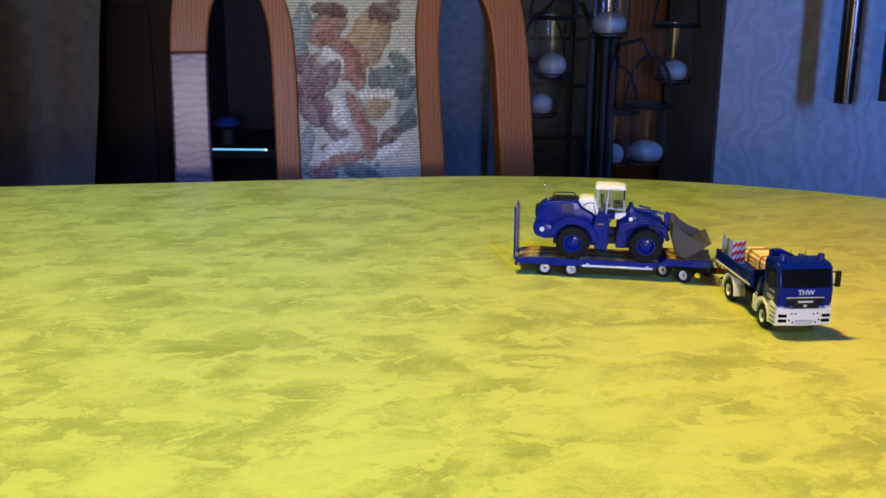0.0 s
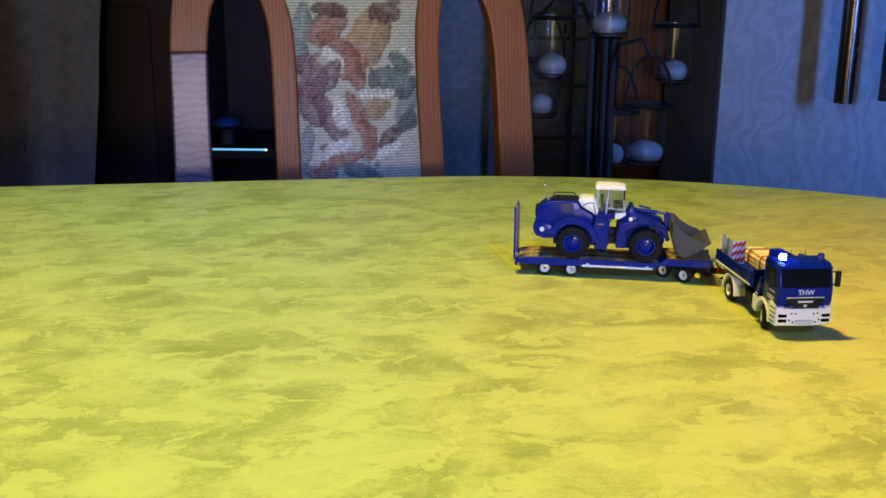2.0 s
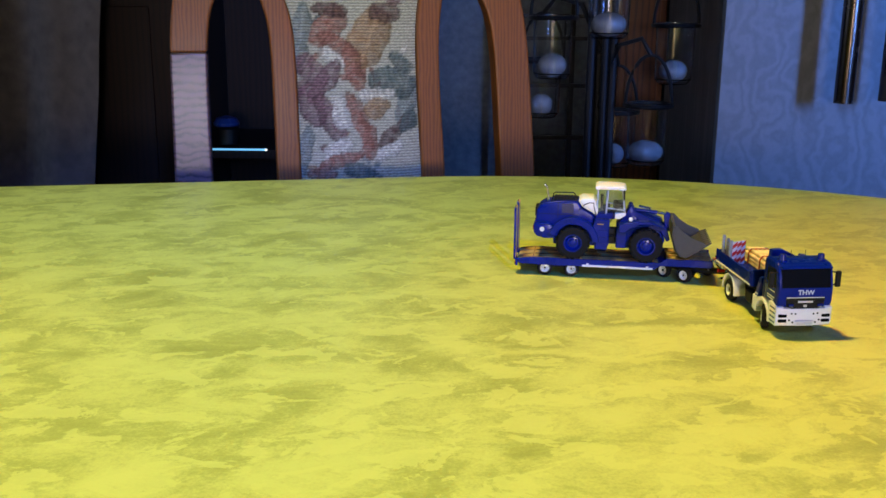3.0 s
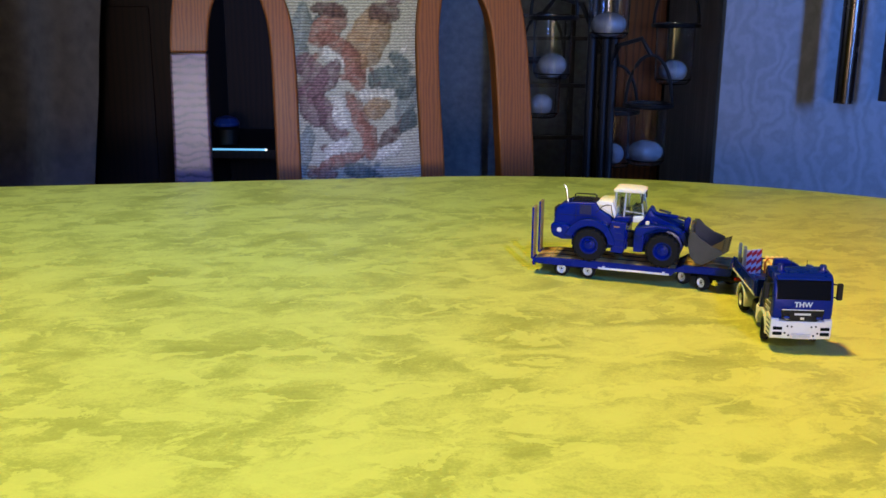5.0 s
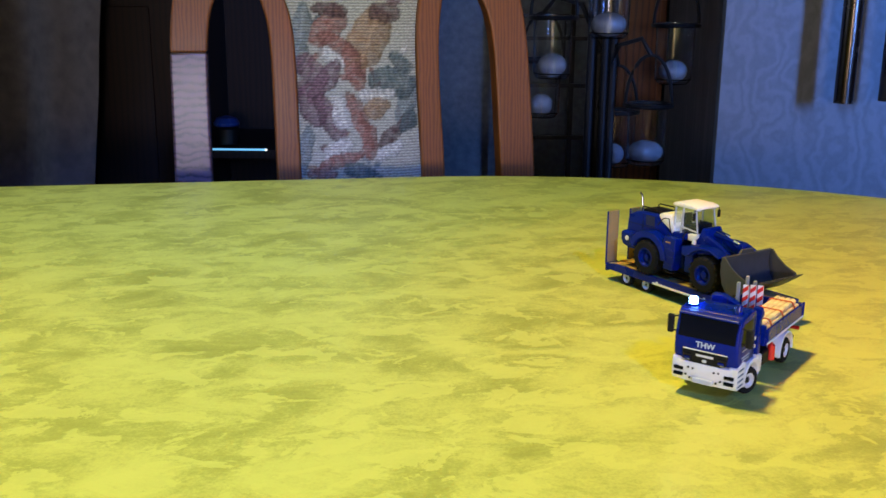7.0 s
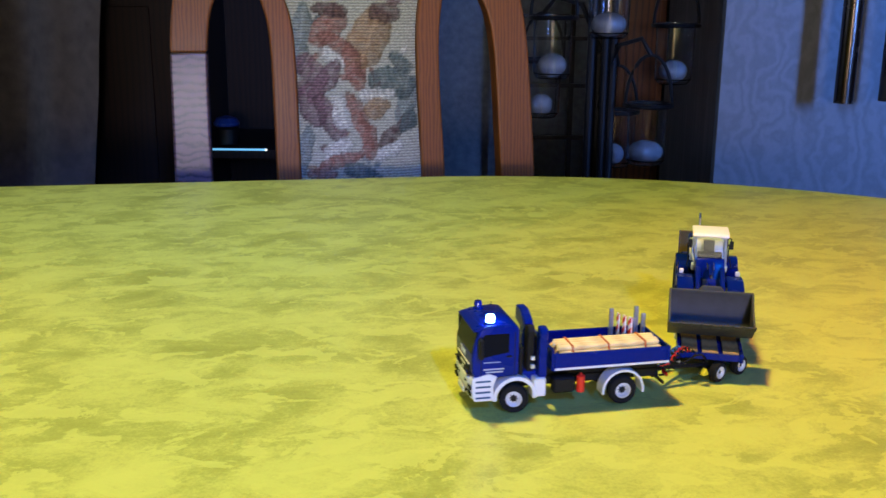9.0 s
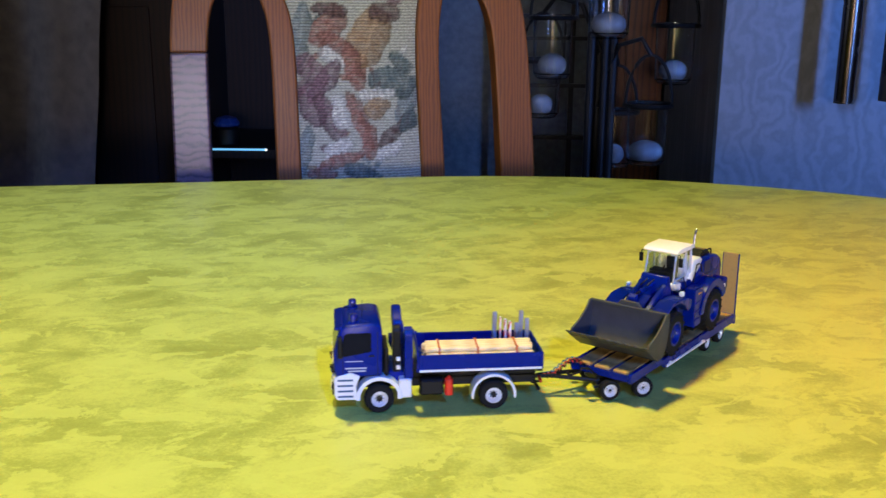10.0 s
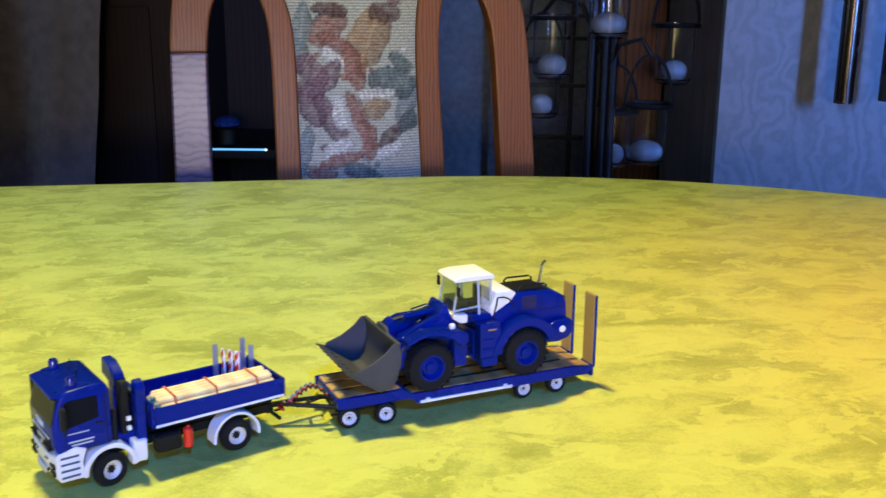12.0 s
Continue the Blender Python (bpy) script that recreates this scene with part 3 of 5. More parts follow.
def candle_stand():
    """Black iron stand of bundled rods with hanging glass cups that hold round white candles."""
    c = empty("candle_stand", pose(0, 0, 0), "black iron candle stand with hanging glass cups", "candle stand")
    D = 1.75
    bm = bmesh.new()
    lathe(bm, [(0, 0), (0.16, 0), (0.165, 0.008), (0.15, 0.018), (0, 0.022)], pose(0.275, D, 0), 32)
    part("base", bm, BLACK_IRON, c)
    for dx, dy, r in ((-0.018, 0, 0.0075), (0.0, 0.012, 0.010), (0.02, 0, 0.0075), (0.004, -0.014, 0.006)):
        bm = bmesh.new()
        rod(bm, [(0.272 + dx, D + dy, 0.015), (0.272 + dx, D + dy, 1.25)], r, 10)
        part("rod", bm, BLACK_IRON, c)
    glass = glass_mat("cup_glass", (0.92, 0.95, 1.0), 0.03)
    wax = mat("white_wax", (0.088, 0.088, 0.086), 0.65, 0, 0.1, 60, 0.05)
    for x, z, r, dy in ((0.358, -0.095, 0.030, -0.03), (0.398, 0.037, 0.026, 0.06), (0.282, 0.122, 0.029, -0.07), (0.187, 0.050, 0.025, 0.0), (0.170, -0.028, 0.021, 0.09), (0.301, -0.122, 0.020, 0.11)):
        y, z = D + dy, TOP + z
        k = (D + dy) / D
        x = x * k
        rim = z + 0.075
        bm = bmesh.new()
        pts = [(x + 0.040 * math.cos(a * math.pi / 12), y + 0.040 * math.sin(a * math.pi / 12), rim) for a in range(25)]
        rod(bm, pts, 0.0042, 6)
        holder = part("holder", bm, BLACK_IRON, c, "black iron ring")
        bm = bmesh.new()
        pts = [(x + 0.040 * math.cos(a * math.pi / 14), y, rim + 0.085 * math.sin(a * math.pi / 14)) for a in range(15)]
        rod(bm, pts, 0.0032, 6)
        part("bail", bm, BLACK_IRON, holder)
        bm = bmesh.new()
        lathe(bm, [(0.0, -0.028), (0.026, -0.028), (0.033, -0.020), (0.035, 0.08), (0.0335, 0.08), (0.0315, -0.018), (0.025, -0.0255), (0, -0.0255)], pose(x, y, z), 28)
        part("cup", bm, glass, holder, "clear glass cup").visible_shadow = False
        bm = bmesh.new()
        lathe(bm, [(0, -0.0245)] + [(r * math.cos(radians(a)), -0.005 + 0.0195 * math.sin(radians(a))) for a in range(-75, 76, 15)] + [(0, 0.0145)], pose(x, y, z), 24)
        part("candle", bm, wax, holder, "round white candle")
        bm = bmesh.new()
        ax = 0.272
        rod(bm, [(ax, D, rim + 0.02), (ax + (x - ax) * 0.35, D + dy * 0.35, rim + 0.10), (ax + (x - ax) * 0.8, D + dy * 0.8, rim + 0.112), (x, y, rim + 0.085)], 0.0045, 8)
        part("arm", bm, BLACK_IRON, c)


candle_stand()


# ---------------------------------------------------------------- the toy road train, in millimetres
KINGPIN, HITCH = 76.2, -19.3
LOADER_AT = (0.0085, 0, 0.0112)
WHEELS, FLASHERS = [], []
BLUE = mat("ultramarine_plastic", (0.001, 0.011, 0.165), 0.28, 0, 0.12, 500, 0.03, 0.02, 0.14)
WHITE = mat("white_plastic", (0.72, 0.72, 0.71), 0.42, 0, 0.05, 400, 0.02)
CREAM = mat("cream_white_plastic", (0.82, 0.80, 0.70), 0.42, 0, 0.05, 400, 0.02)
GREYP = mat("light_grey_plastic", (0.45, 0.48, 0.50), 0.45, 0, 0.06, 400, 0.02)
BLACK = mat("black_plastic", (0.007, 0.007, 0.008), 0.55, 0, 0.15, 500, 0.03, 0, 0.2)
RUBBER = mat("matt_rubber", (0.010, 0.010, 0.010), 0.85, 0, 0.25, 600, 0.1, 0, 0.15)
DARKGLASS = mat("smoked_glazing", (0.006, 0.007, 0.010), 0.14, 0, 0.05, 200, 0.0, 0, 0.05)
SILVER = mat("silver_paint", (0.62, 0.63, 0.64), 0.38, 0.2, 0.1, 500)
CHROME = mat("chrome_pin", (0.45, 0.45, 0.47), 0.22, 1.0, 0.1, 400)
BUCKETGREY = mat("worn_bucket_grey", (0.040, 0.041, 0.041), 0.6, 0.0, 0.3, 250, 0.05)
RED = mat("signal_red_plastic", (0.66, 0.02, 0.012), 0.45, 0, 0.08, 400)
YELLOW = mat("yellow_plastic", (0.75, 0.62, 0.02), 0.45, 0, 0.08, 400)
PLANK = wood("deck_planks", (0.40, 0.25, 0.075), (0.22, 0.125, 0.035), 300, "X", 0.6, 3, 0.1, 0.0)
TIMBER = wood("sawn_timber", (0.84, 0.65, 0.31), (0.73, 0.53, 0.23), 350, "X", 0.6, 3, 0.1, 0.0)
STRAP = mat("orange_strap", (0.50, 0.10, 0.015), 0.6, 0, 0.1, 500)
LENS = mat("blue_lens", (0.004, 0.012, 0.16), 0.2, 0, 0.05, 500, 0.0, 0.2)
BEACON_LIT = glow_mat("lit_beacon", (0.13, 0.33, 1.0), 80)
STROBE_LIT = glow_mat("lit_strobe", (0.001, 0.04, 1.0), 4600)


def mm(name, bm, material, parent, label="", bevel=0.0, at=None, segments=1):
    """part() for meshes drawn in millimetres."""
    bmesh.ops.scale(bm, vec=(MM, MM, MM), verts=bm.verts)
    return part(name, bm, material, parent, label, bevel * MM, True, at, segments)


MM = 0.001


def block(name, dims, material, parent, label="", bevel=0.25, at=None):
    bm = bmesh.new()
    box(bm, *dims)
    return mm(name, bm, material, parent, label, bevel, at)


def letters(text, size, material, parent, m, label=""):
    """Raised lettering as a mesh, from the built-in font."""
    cu = bpy.data.curves.new("lettering", "FONT")
    cu.body, cu.size, cu.align_x, cu.align_y, cu.extrude, cu.offset = text, size, "CENTER", "CENTER", 0.00008, 0.00008
    tmp = new("lettering", cu)
    data = bpy.data.meshes.new_from_object(tmp.evaluated_get(bpy.context.evaluated_depsgraph_get()))
    bpy.data.objects.remove(tmp)
    data.materials.clear()
    data.materials.append(material)
    ob = new("lettering", data)
    ob.parent, ob.matrix_basis = parent, m
    return tagged(ob, label)


FACE_FRONT = Matrix(((0, 0, 1, 0), (1, 0, 0, 0), (0, 1, 0, 0), (0, 0, 0, 1)))


def wheel(parent, x, y, r, w, key, turns=False, rim=SILVER, rim_r=0.55, lug=False, rim_label="silver wheel rim"):
    """A tyre with shoulders and tread, with a dished rim, whose axle runs along y."""
    s = 1 if y > 0 else -1
    base = pose(x * MM, (y - s * w / 2) * MM, r * MM)
    turn = pose(0, 0, 0, 90, 0, 0)
    bm = bmesh.new()
    prof = [(r * rim_r, -w / 2), (r * 0.86, -w / 2), (r * 0.96, -w * 0.40), (r, -w * 0.25)]
    if not lug:
        for k in (-0.16, 0.0, 0.16):
            prof += [(r, w * (k - 0.05)), (r * 0.965, w * (k - 0.03)), (r * 0.965, w * (k + 0.03)), (r, w * (k + 0.05))]
    prof += [(r, w * 0.25), (r * 0.96, w * 0.40), (r * 0.86, w / 2), (r * rim_r, w / 2), (r * rim_r, -w / 2)]
    lathe(bm, prof, turn, 36)
    wh = mm("wheel", bm, RUBBER, parent, "black rubber tyre")
    wh.matrix_basis = base
    if lug:
        bm = bmesh.new()
        box(bm, -r * 0.055, r * 0.055, -w * 0.25, w * 0.25, -r * 0.06, r * 0.035)
        first = mm("tread_lug", bm, RUBBER, wh)
        for i in range(18):
            for side in (-1, 1):
                piece = first if i == 0 and side < 0 else new("tread_lug", first.data)
                piece.parent = wh
                piece.matrix_basis = pose(0, 0, 0, 0, (i + 0.5 * (side > 0)) * 20, 0) @ pose(0, side * w * 0.24 * MM, r * 0.985 * MM, 0, 0, side * 28)
    bm = bmesh.new()
    q = r * rim_r
    lathe(bm, [(0, w * 0.30), (q * 0.30, w * 0.30), (q * 0.34, w * 0.20), (q * 0.62, w * 0.16), (q * 0.82, w * 0.36), (q * 0.86, w * 0.49), (q * 0.995, w * 0.49), (q * 0.995, -w * 0.45), (0, -w * 0.45)], pose(0, 0, 0, -90 * s, 0, 0), 32)
    rm = mm("rim", bm, rim, wh, rim_label)
    bm = bmesh.new()
    for i in range(8):
        a = i * math.pi / 4
        lathe(bm, [(0, 0), (q * 0.075, 0), (q * 0.075, w * 0.05), (0, w * 0.05)], pose(q * 0.47 * math.cos(a), s * w * 0.165, q * 0.47 * math.sin(a), -90 * s, 0, 0), 8)
    lathe(bm, [(0, -w * 0.1), (q * (0.40 if rim_r < 0.6 else 0.26), -w * 0.1), (q * (0.36 if rim_r < 0.6 else 0.22), w * 0.03), (q * 0.2, w * 0.07), (0, w * 0.07)], pose(0, s * w * 0.30, 0, -90 * s, 0, 0), 16)
    mm("hub", bm, BLACK if rim is not BLUE else BLUE, wh, "wheel hub with nuts")
    WHEELS.append((wh, base, key, turns))
    return wh


def arch(name, parent, x, y0, y1, zc, ro, ri, a0, a1, material, label, n=14):
    """A mudguard: a thick arc round a wheel, from y0 to y1."""
    bm = bmesh.new()
    prism(bm, arc(x, zc, ro, a0, a1, n) + arc(x, zc, ri, a1, a0, n), y0, y1, "xz")
    return mm(name, bm, material, parent, label, 0.2)


# ---------------------------------------------------------------- truck
def truck():
    t = empty("toy_truck", pose(0, 0, TOP), "blue and white toy tipper truck with loading crane and timber load", "toy truck")
    # chassis
    bm = bmesh.new()
    for y in (-5.2, 3.8):
        box(bm, -18.5, 62, y, y + 1.4, 8.0, 11.5)
    for x in (-17, -4, 10, 24, 38, 52):
        box(bm, x, x + 1.5, -3.8, 3.8, 8.5, 11)
    box(bm, -1, 1, -10, 10, 5.2, 7.0)
    box(bm, 45.6, 47.6, -10, 10, 5.2, 7.0)
    box(bm, -19, 40, -4.5, 4.5, 11.5, 16.9)
    mm("chassis", bm, BLACK, t, "black chassis frame", 0.2)
    bm = bmesh.new()
    box(bm, -19.6, -18.4, -11, 11, 6.4, 7.6)
    box(bm, -19.2, -17.6, -2.2, 2.2, 6.0, 10.5)
    for y in (-6, 5):
        box(bm, -18.8, -17.8, y, y + 1, 7.4, 11.6)
    mm("rear_bumper", bm, BLACK, t, "", 0.2)
    for s in (-1, 1):
        block("tail_light", (-19.9, -18.9, s * 11 - 2.2, s * 11 + 2.2, 10.6, 12.4), mat("tail_red", (0.35, 0.01, 0.008), 0.3), t, "small red tail light")
        block("side_tank", (20.5, 30, min(s * 8, s * 12.6), max(s * 8, s * 12.6), 6.6, 13.2), BLACK, t, "black side tank", 0.8)
        block("step_box", (33.6, 38.6, min(s * 9, s * 13.8), max(s * 9, s * 13.8), 6.4, 14.4), WHITE, t, "white box behind the cab", 0.5)
    bm = bmesh.new()
    lathe(bm, [(0, 0), (1.7, 0), (1.7, 6.6), (1.2, 7.2), (0.6, 7.3), (0.6, 8.0), (0, 8.0)], pose(18.4, 12.6, 7.0), 18)
    mm("fire_extinguisher", bm, RED, t, "red fire extinguisher box")
    for s in (-1, 1):
        arch("rear_mudguard", t, 0, min(s * 7.4, s * 13.9), max(s * 7.4, s * 13.9), 6.1, 9.3, 8.2, -8, 188, WHITE, "white rear mudguard")
    wheel(t, 0, 13.7, 6.1, 4.4, "truck")
    wheel(t, 0, -13.7, 6.1, 4.4, "truck")
    wheel(t, 46.6, 13.6, 6.1, 3.8, "truck", True)
    wheel(t, 46.6, -13.6, 6.1, 3.8, "truck", True)

    # cab: shell, glazing, bumper, steps
    W = 13.9
    bm = bmesh.new()
    side = [(45.2, 16.2), (63.2, 15.6), (64.6, 19.0), (64.7, 25.6), (63.6, 30.6), (61.8, 36.0), (59.8, 37.6), (50.0, 38.4), (46.4, 37.8), (45.2, 35.8)]
    prism(bm, side, -W, W, "xz")
    mm("cab", bm, BLUE, t, "glossy ultramarine driver's cab", 1.1, segments=3)
    bm = bmesh.new()
    lo = (64.85, 26.0)
    hi = (62.55, 35.0)
    prism(bm, [lo, hi, (hi[0] - 1.0, hi[1]), (lo[0] - 1.0, lo[1])], -12.6, 12.6, "xz")
    mm("windscreen", bm, DARKGLASS, t, "dark windscreen", 0.3)
    bm = bmesh.new()
    prism(bm, [(61.2, 35.3), (64.2, 35.6), (64.0, 36.4), (60.6, 37.2)], -12.9, 12.9, "xz")
    mm("sun_visor", bm, BLUE, t, "", 0.25)
    for s in (-1, 1):
        a, b = (W - 0.25, W + 0.12) if s > 0 else (-W - 0.12, -W + 0.25)
        bm = bmesh.new()
        prism(bm, [(49.6, 26.6), (60.6, 24.8), (61.6, 25.6), (60.4, 33.6), (59.4, 34.5), (49.6, 34.5)], a, b, "xz")
        mm("side_window", bm, DARKGLASS, t, "dark side window", 0.12)
        bm = bmesh.new()
        box(bm, 47.0, 47.3, a, b, 16.8, 35.0)
        box(bm, 60.9, 61.1, a, b, 17, 25.4)
        mm("door_joint", bm, BLACK, t)
        block("door_handle", (48.4, 50.6, s * (W + 0.25) - 0.3, s * (W + 0.25) + 0.3, 24.6, 25.2), BLACK, t, "", 0.1)
        bm = bmesh.new()
        for k, (x0, x1, z) in enumerate(((53.0, 60.0, 22.6), (51.6, 60.0, 19.6), (52.0, 59.0, 18.4))):
            box(bm, x0, x1, a - 0.02, b + 0.03, z, z + (0.35 if k == 0 else 0.55))
        mm("door_marking", bm, GREYP, t, "pale lines of small lettering on the door")
        # white lower corner with dark step slots
        bm = bmesh.new()
        y0, y1 = (10.4, W + 0.35) if s > 0 else (-W - 0.35, -10.4)
        prism(bm, [(55.2, 6.4), (63.4, 6.4), (64.6, 8.4), (64.6, 16.4), (57.8, 18.2), (54.2, 16.6), (55.8, 12.0)], y0, y1, "xz")
        mm("step_panel", bm, WHITE, t, "white step panel under the door", 0.4)
        for z in (7.6, 9.9, 12.2, 14.5):
            block("step_slot", (57.0, 63.2, s * (W + 0.32) - 0.14, s * (W + 0.32) + 0.14, z, z + 0.85), mat("slot_blue", (0.03, 0.08, 0.16), 0.5), t, "dark step slot", 0.1)
        arch("front_mudguard", t, 46.6, min(s * 8.6, s * 14.3), max(s * 8.6, s * 14.3), 6.6, 9.4, 7.7, -4, 176, WHITE, "white front mudguard")
        block("guard_tail", (37.4, 39.4, min(s * 8.6, s * 14.2), max(s * 8.6, s * 14.2), 6.2, 9.0), WHITE, t, "white mud flap", 0.3)
        # mirrors
        bm = bmesh.new()
        yy = s * 17.0
        box(bm, 61.0, 62.8, yy - 1.4, yy + 1.4, 25.6, 33.8)
        mm("mirror", bm, BLACK, t, "black wing mirror", 0.5)
        bm = bmesh.new()
        for z in (26.6, 33.0):
            rod(bm, [(61.6, s * 13.4, z + 0.4), (61.8, s * 16.2, z)], 0.35)
        mm("mirror_arm", bm, BLACK, t)
    # white bumper
    bm = bmesh.new()
    half = [(60.0, 14.2), (62.6, 14.2), (64.2, 13.2), (65.2, 11.0), (65.5, 7.0)]
    prism(bm, half + [(x, -y) for x, y in half[::-1]], 6.6, 15.6, "xy")
    for v in bm.verts:
        if v.co.z < 7:
            v.co.x -= 0.9
            v.co.y *= 0.95
    mm("bumper", bm, WHITE, t, "white front bumper", 0.6, segments=2)
    for s in (-1, 1):
        for z in (8.6, 11.2):
            block("headlamp", (63.6, 65.42, s * 11.0 - 2.1, s * 11.0 + 2.1, z, z + 1.5), DARKGLASS, t, "dark headlamp", 0.2)
        for y, z in ((6.6, 12.8), (4.6, 12.6), (7.6, 9.4), (5.8, 8.2)):
            block("bumper_hole", (65.0, 65.58, s * y - 0.4, s * y + 0.4, z, z + 0.8), BLACK, t, "", 0.1)
    block("plate_frame", (65.2, 65.9, -4.6, 4.6, 7.0, 9.5), SILVER, t, "plain number plate holder", 0.2)
    block("number_plate", (65.6, 66.02, -4.0, 4.0, 7.5, 9.0), GREYP, t, "blank pale number plate", 0.1)
    # grille
    bm = bmesh.new()
    prism(bm, [(-10.2, 20.9), (10.2, 20.9), (9.2, 16.6), (6.4, 15.4), (-6.4, 15.4), (-9.2, 16.6)], 62.4, 65.0, "yz")
    mm("grille", bm, BLACK, t, "black radiator grille", 0.3)
    block("trim_strip", (64.7, 65.15, -9.6, 9.6, 21.0, 21.4), CREAM, t, "thin pale trim strip", 0.08)
    block("badge", (64.9, 65.2, -3.8, 3.8, 18.6, 19.6), SILVER, t, "silver bar in the grille", 0.1)
    block("badge", (64.9, 65.2, -0.9, 0.9, 16.4, 17.6), SILVER, t, "small silver emblem", 0.1)
    for y in (-7.6, 7.0):
        block("marker_lamp", (64.9, 65.2, y, y + 1.6, 16.4, 17.1), GREYP, t, "", 0.1)
    letters("THW", 3.5 * MM, mat("pale_print", (0.55, 0.62, 0.72), 0.5), t, pose(65.0 * MM, 0, 23.7 * MM) @ FACE_FRONT, "pale block letters THW")
    # roof fittings
    for y in (-4.0, 3.4):
        bm = bmesh.new()
        rod(bm, [(53, y, 38.0), (52.6, y, 42.4)], 0.16, 6)
        mm("aerial", bm, BLACK, t)
    for s, name in ((1, "left"), (-1, "right")):
        bm = bmesh.new()
        lathe(bm, [(2.3, 0), (2.3, 0.8), (1.95, 1.2), (1.75, 1.2), (1.75, 0)], pose(56.5, s * 9.8, 37.4), 20)
        mm("beacon_base", bm, BLUE, t)
        # the turning lamp: one end is the lit bulb, the other the plain blue cap
        base = pose(56.5 * MM, s * 9.8 * MM, 38.3 * MM)
        bm = bmesh.new()
        lathe(bm, [(0, 0.02), (1.7, 0.02), (1.7, 2.3), (1.35, 3.0), (0, 3.15)], None, 20)
        lamp = mm("beacon", bm, BEACON_LIT, t, "turning blue beacon lamp")
        bm = bmesh.new()
        lathe(bm, [(0, -0.02), (1.7, -0.02), (1.7, -2.3), (1.35, -3.0), (0, -3.15)], None, 20)
        mm("lens", bm, LENS, lamp, "blue lens cap")
        FLASHERS.append((lamp, base, name))
    # blue strobes in the grille, on turning holders
    for s in (-1, 1):
        base = pose(65.0 * MM, s * 7.4 * MM, 17.5 * MM)
        bm = bmesh.new()
        prism(bm, [(0.04, 0.75)] + arc(0.04, 0, 0.75, 80, -80, 8) + [(0.04, -0.75)], -1.1, 1.1, "xz")
        lamp = mm("strobe", bm, STROBE_LIT, t, "blue strobe lamp")
        bm = bmesh.new()
        prism(bm, [(0.12, 0.86), (-0.04, 0.86)] + arc(-0.04, 0, 0.86, 100, 260, 8) + [(-0.04, -0.86), (0.12, -0.86)], -1.25, 1.25, "xz")
        mm("cover", bm, LENS, lamp, "blue lamp cover")
        # side and top plates added to limit the strobe's spread
        bm = bmesh.new()
        y = s * 7.4
        for y0 in (y - 1.75, y + 1.35):
            box(bm, 64.6, 65.5, y0, y0 + 0.4, 16.5, 18.6)
        box(bm, 64.6, 66.2, y - 1.75, y + 1.75, 18.5, 18.9)
        mm("strobe_light_baffle", bm, BLACK, t, "added black baffle that shapes the strobe light", 0.05)
        FLASHERS.append((lamp, base, "strobe"))

    # loading crane folded behind the cab
    bm = bmesh.new()
    box(bm, 33.4, 42.4, -9.5, 9.5, 11.6, 16.5)
    box(bm, 36.0, 40.5, -3.0, 3.0, 16.5, 34.0)
    mm("crane_base", bm, BLUE, t, "blue crane column", 0.5)
    bm = bmesh.new()
    prism(bm, [(8.6, 14.0), (12.4, 14.0), (12.4, 29.6), (13.2, 32.4), (12.2, 35.0), (9.0, 35.4), (8.4, 31.0)], 33.0, 36.4, "yz")
    mm("crane_arm", bm, BLUE, t, "folded blue crane arm", 0.4)
    bm = bmesh.new()
    prism(bm, [(-9.0, 33.0), (3.0, 31.0), (5.0, 33.4), (4.0, 36.2), (-3.0, 39.4), (-8.4, 39.2)], 36.8, 40.6, "yz")
    mm("crane_boom", bm, BLUE, t, "blue crane boom lying across", 0.5)
    for s in (-1, 1):
        bm = bmesh.new()
        prism(bm, [(33.4, 9.0), (36.2, 9.0), (41.6, 21.5), (41.6, 25.0), (39.4, 25.0)], min(s * 10.4, s * 13.4), max(s * 10.4, s * 13.4), "xz")
        if s < 0:
            mm("stabiliser", bm, BLUE, t, "blue crane stabiliser leg", 0.35)
            block("warning_mark", (36.4, 39.4, -13.6, -13.35, 15.2, 16.0), GREYP, t, "pale stripe on the stabiliser", 0.05)
        else:
            bm.free()
    bm = bmesh.new()
    prism(bm, [(5.4, 16.0), (9.8, 16.0), (9.8, 30.4), (10.8, 33.4), (9.2, 35.6), (5.8, 35.0)], 37.8, 40.8, "yz")
    mm("crane_jib", bm, BLACK, t, "dark folded crane jib", 0.4)
    bm = bmesh.new()
    rod(bm, [(37.6, 8.0, 16), (37.6, 8.0, 28)], 0.7)
    mm("crane_ram", bm, CHROME, t, "thin crane ram")
    bm = bmesh.new()
    box(bm, 42.6, 44.6, -8, 9, 14, 26)
    box(bm, 35.6, 36.2, 2.0, 9.0, 17, 30)
    rod(bm, [(43.6, 10.4, 12), (43.6, 10.4, 27)], 1.1)
    mm("intake", bm, BLACK, t, "", 0.3)
    for k, (y, z) in enumerate(((10.8, 18.0), (10.8, 21.6), (7.8, 19.6))):
        block("hose_fitting", (38.0, 39.6, y, y + 1.2, z, z + 1.6), CREAM, t, "small pale fitting", 0.2)

    # tipper bed
    X0, X1, Y, Z0, Z1 = -19.6, 31.0, 14.3, 17.0, 24.4
    block("bed_floor", (X0, X1, -Y + 1.05, Y - 1.05, Z0, Z0 + 1.3), BLUE, t)
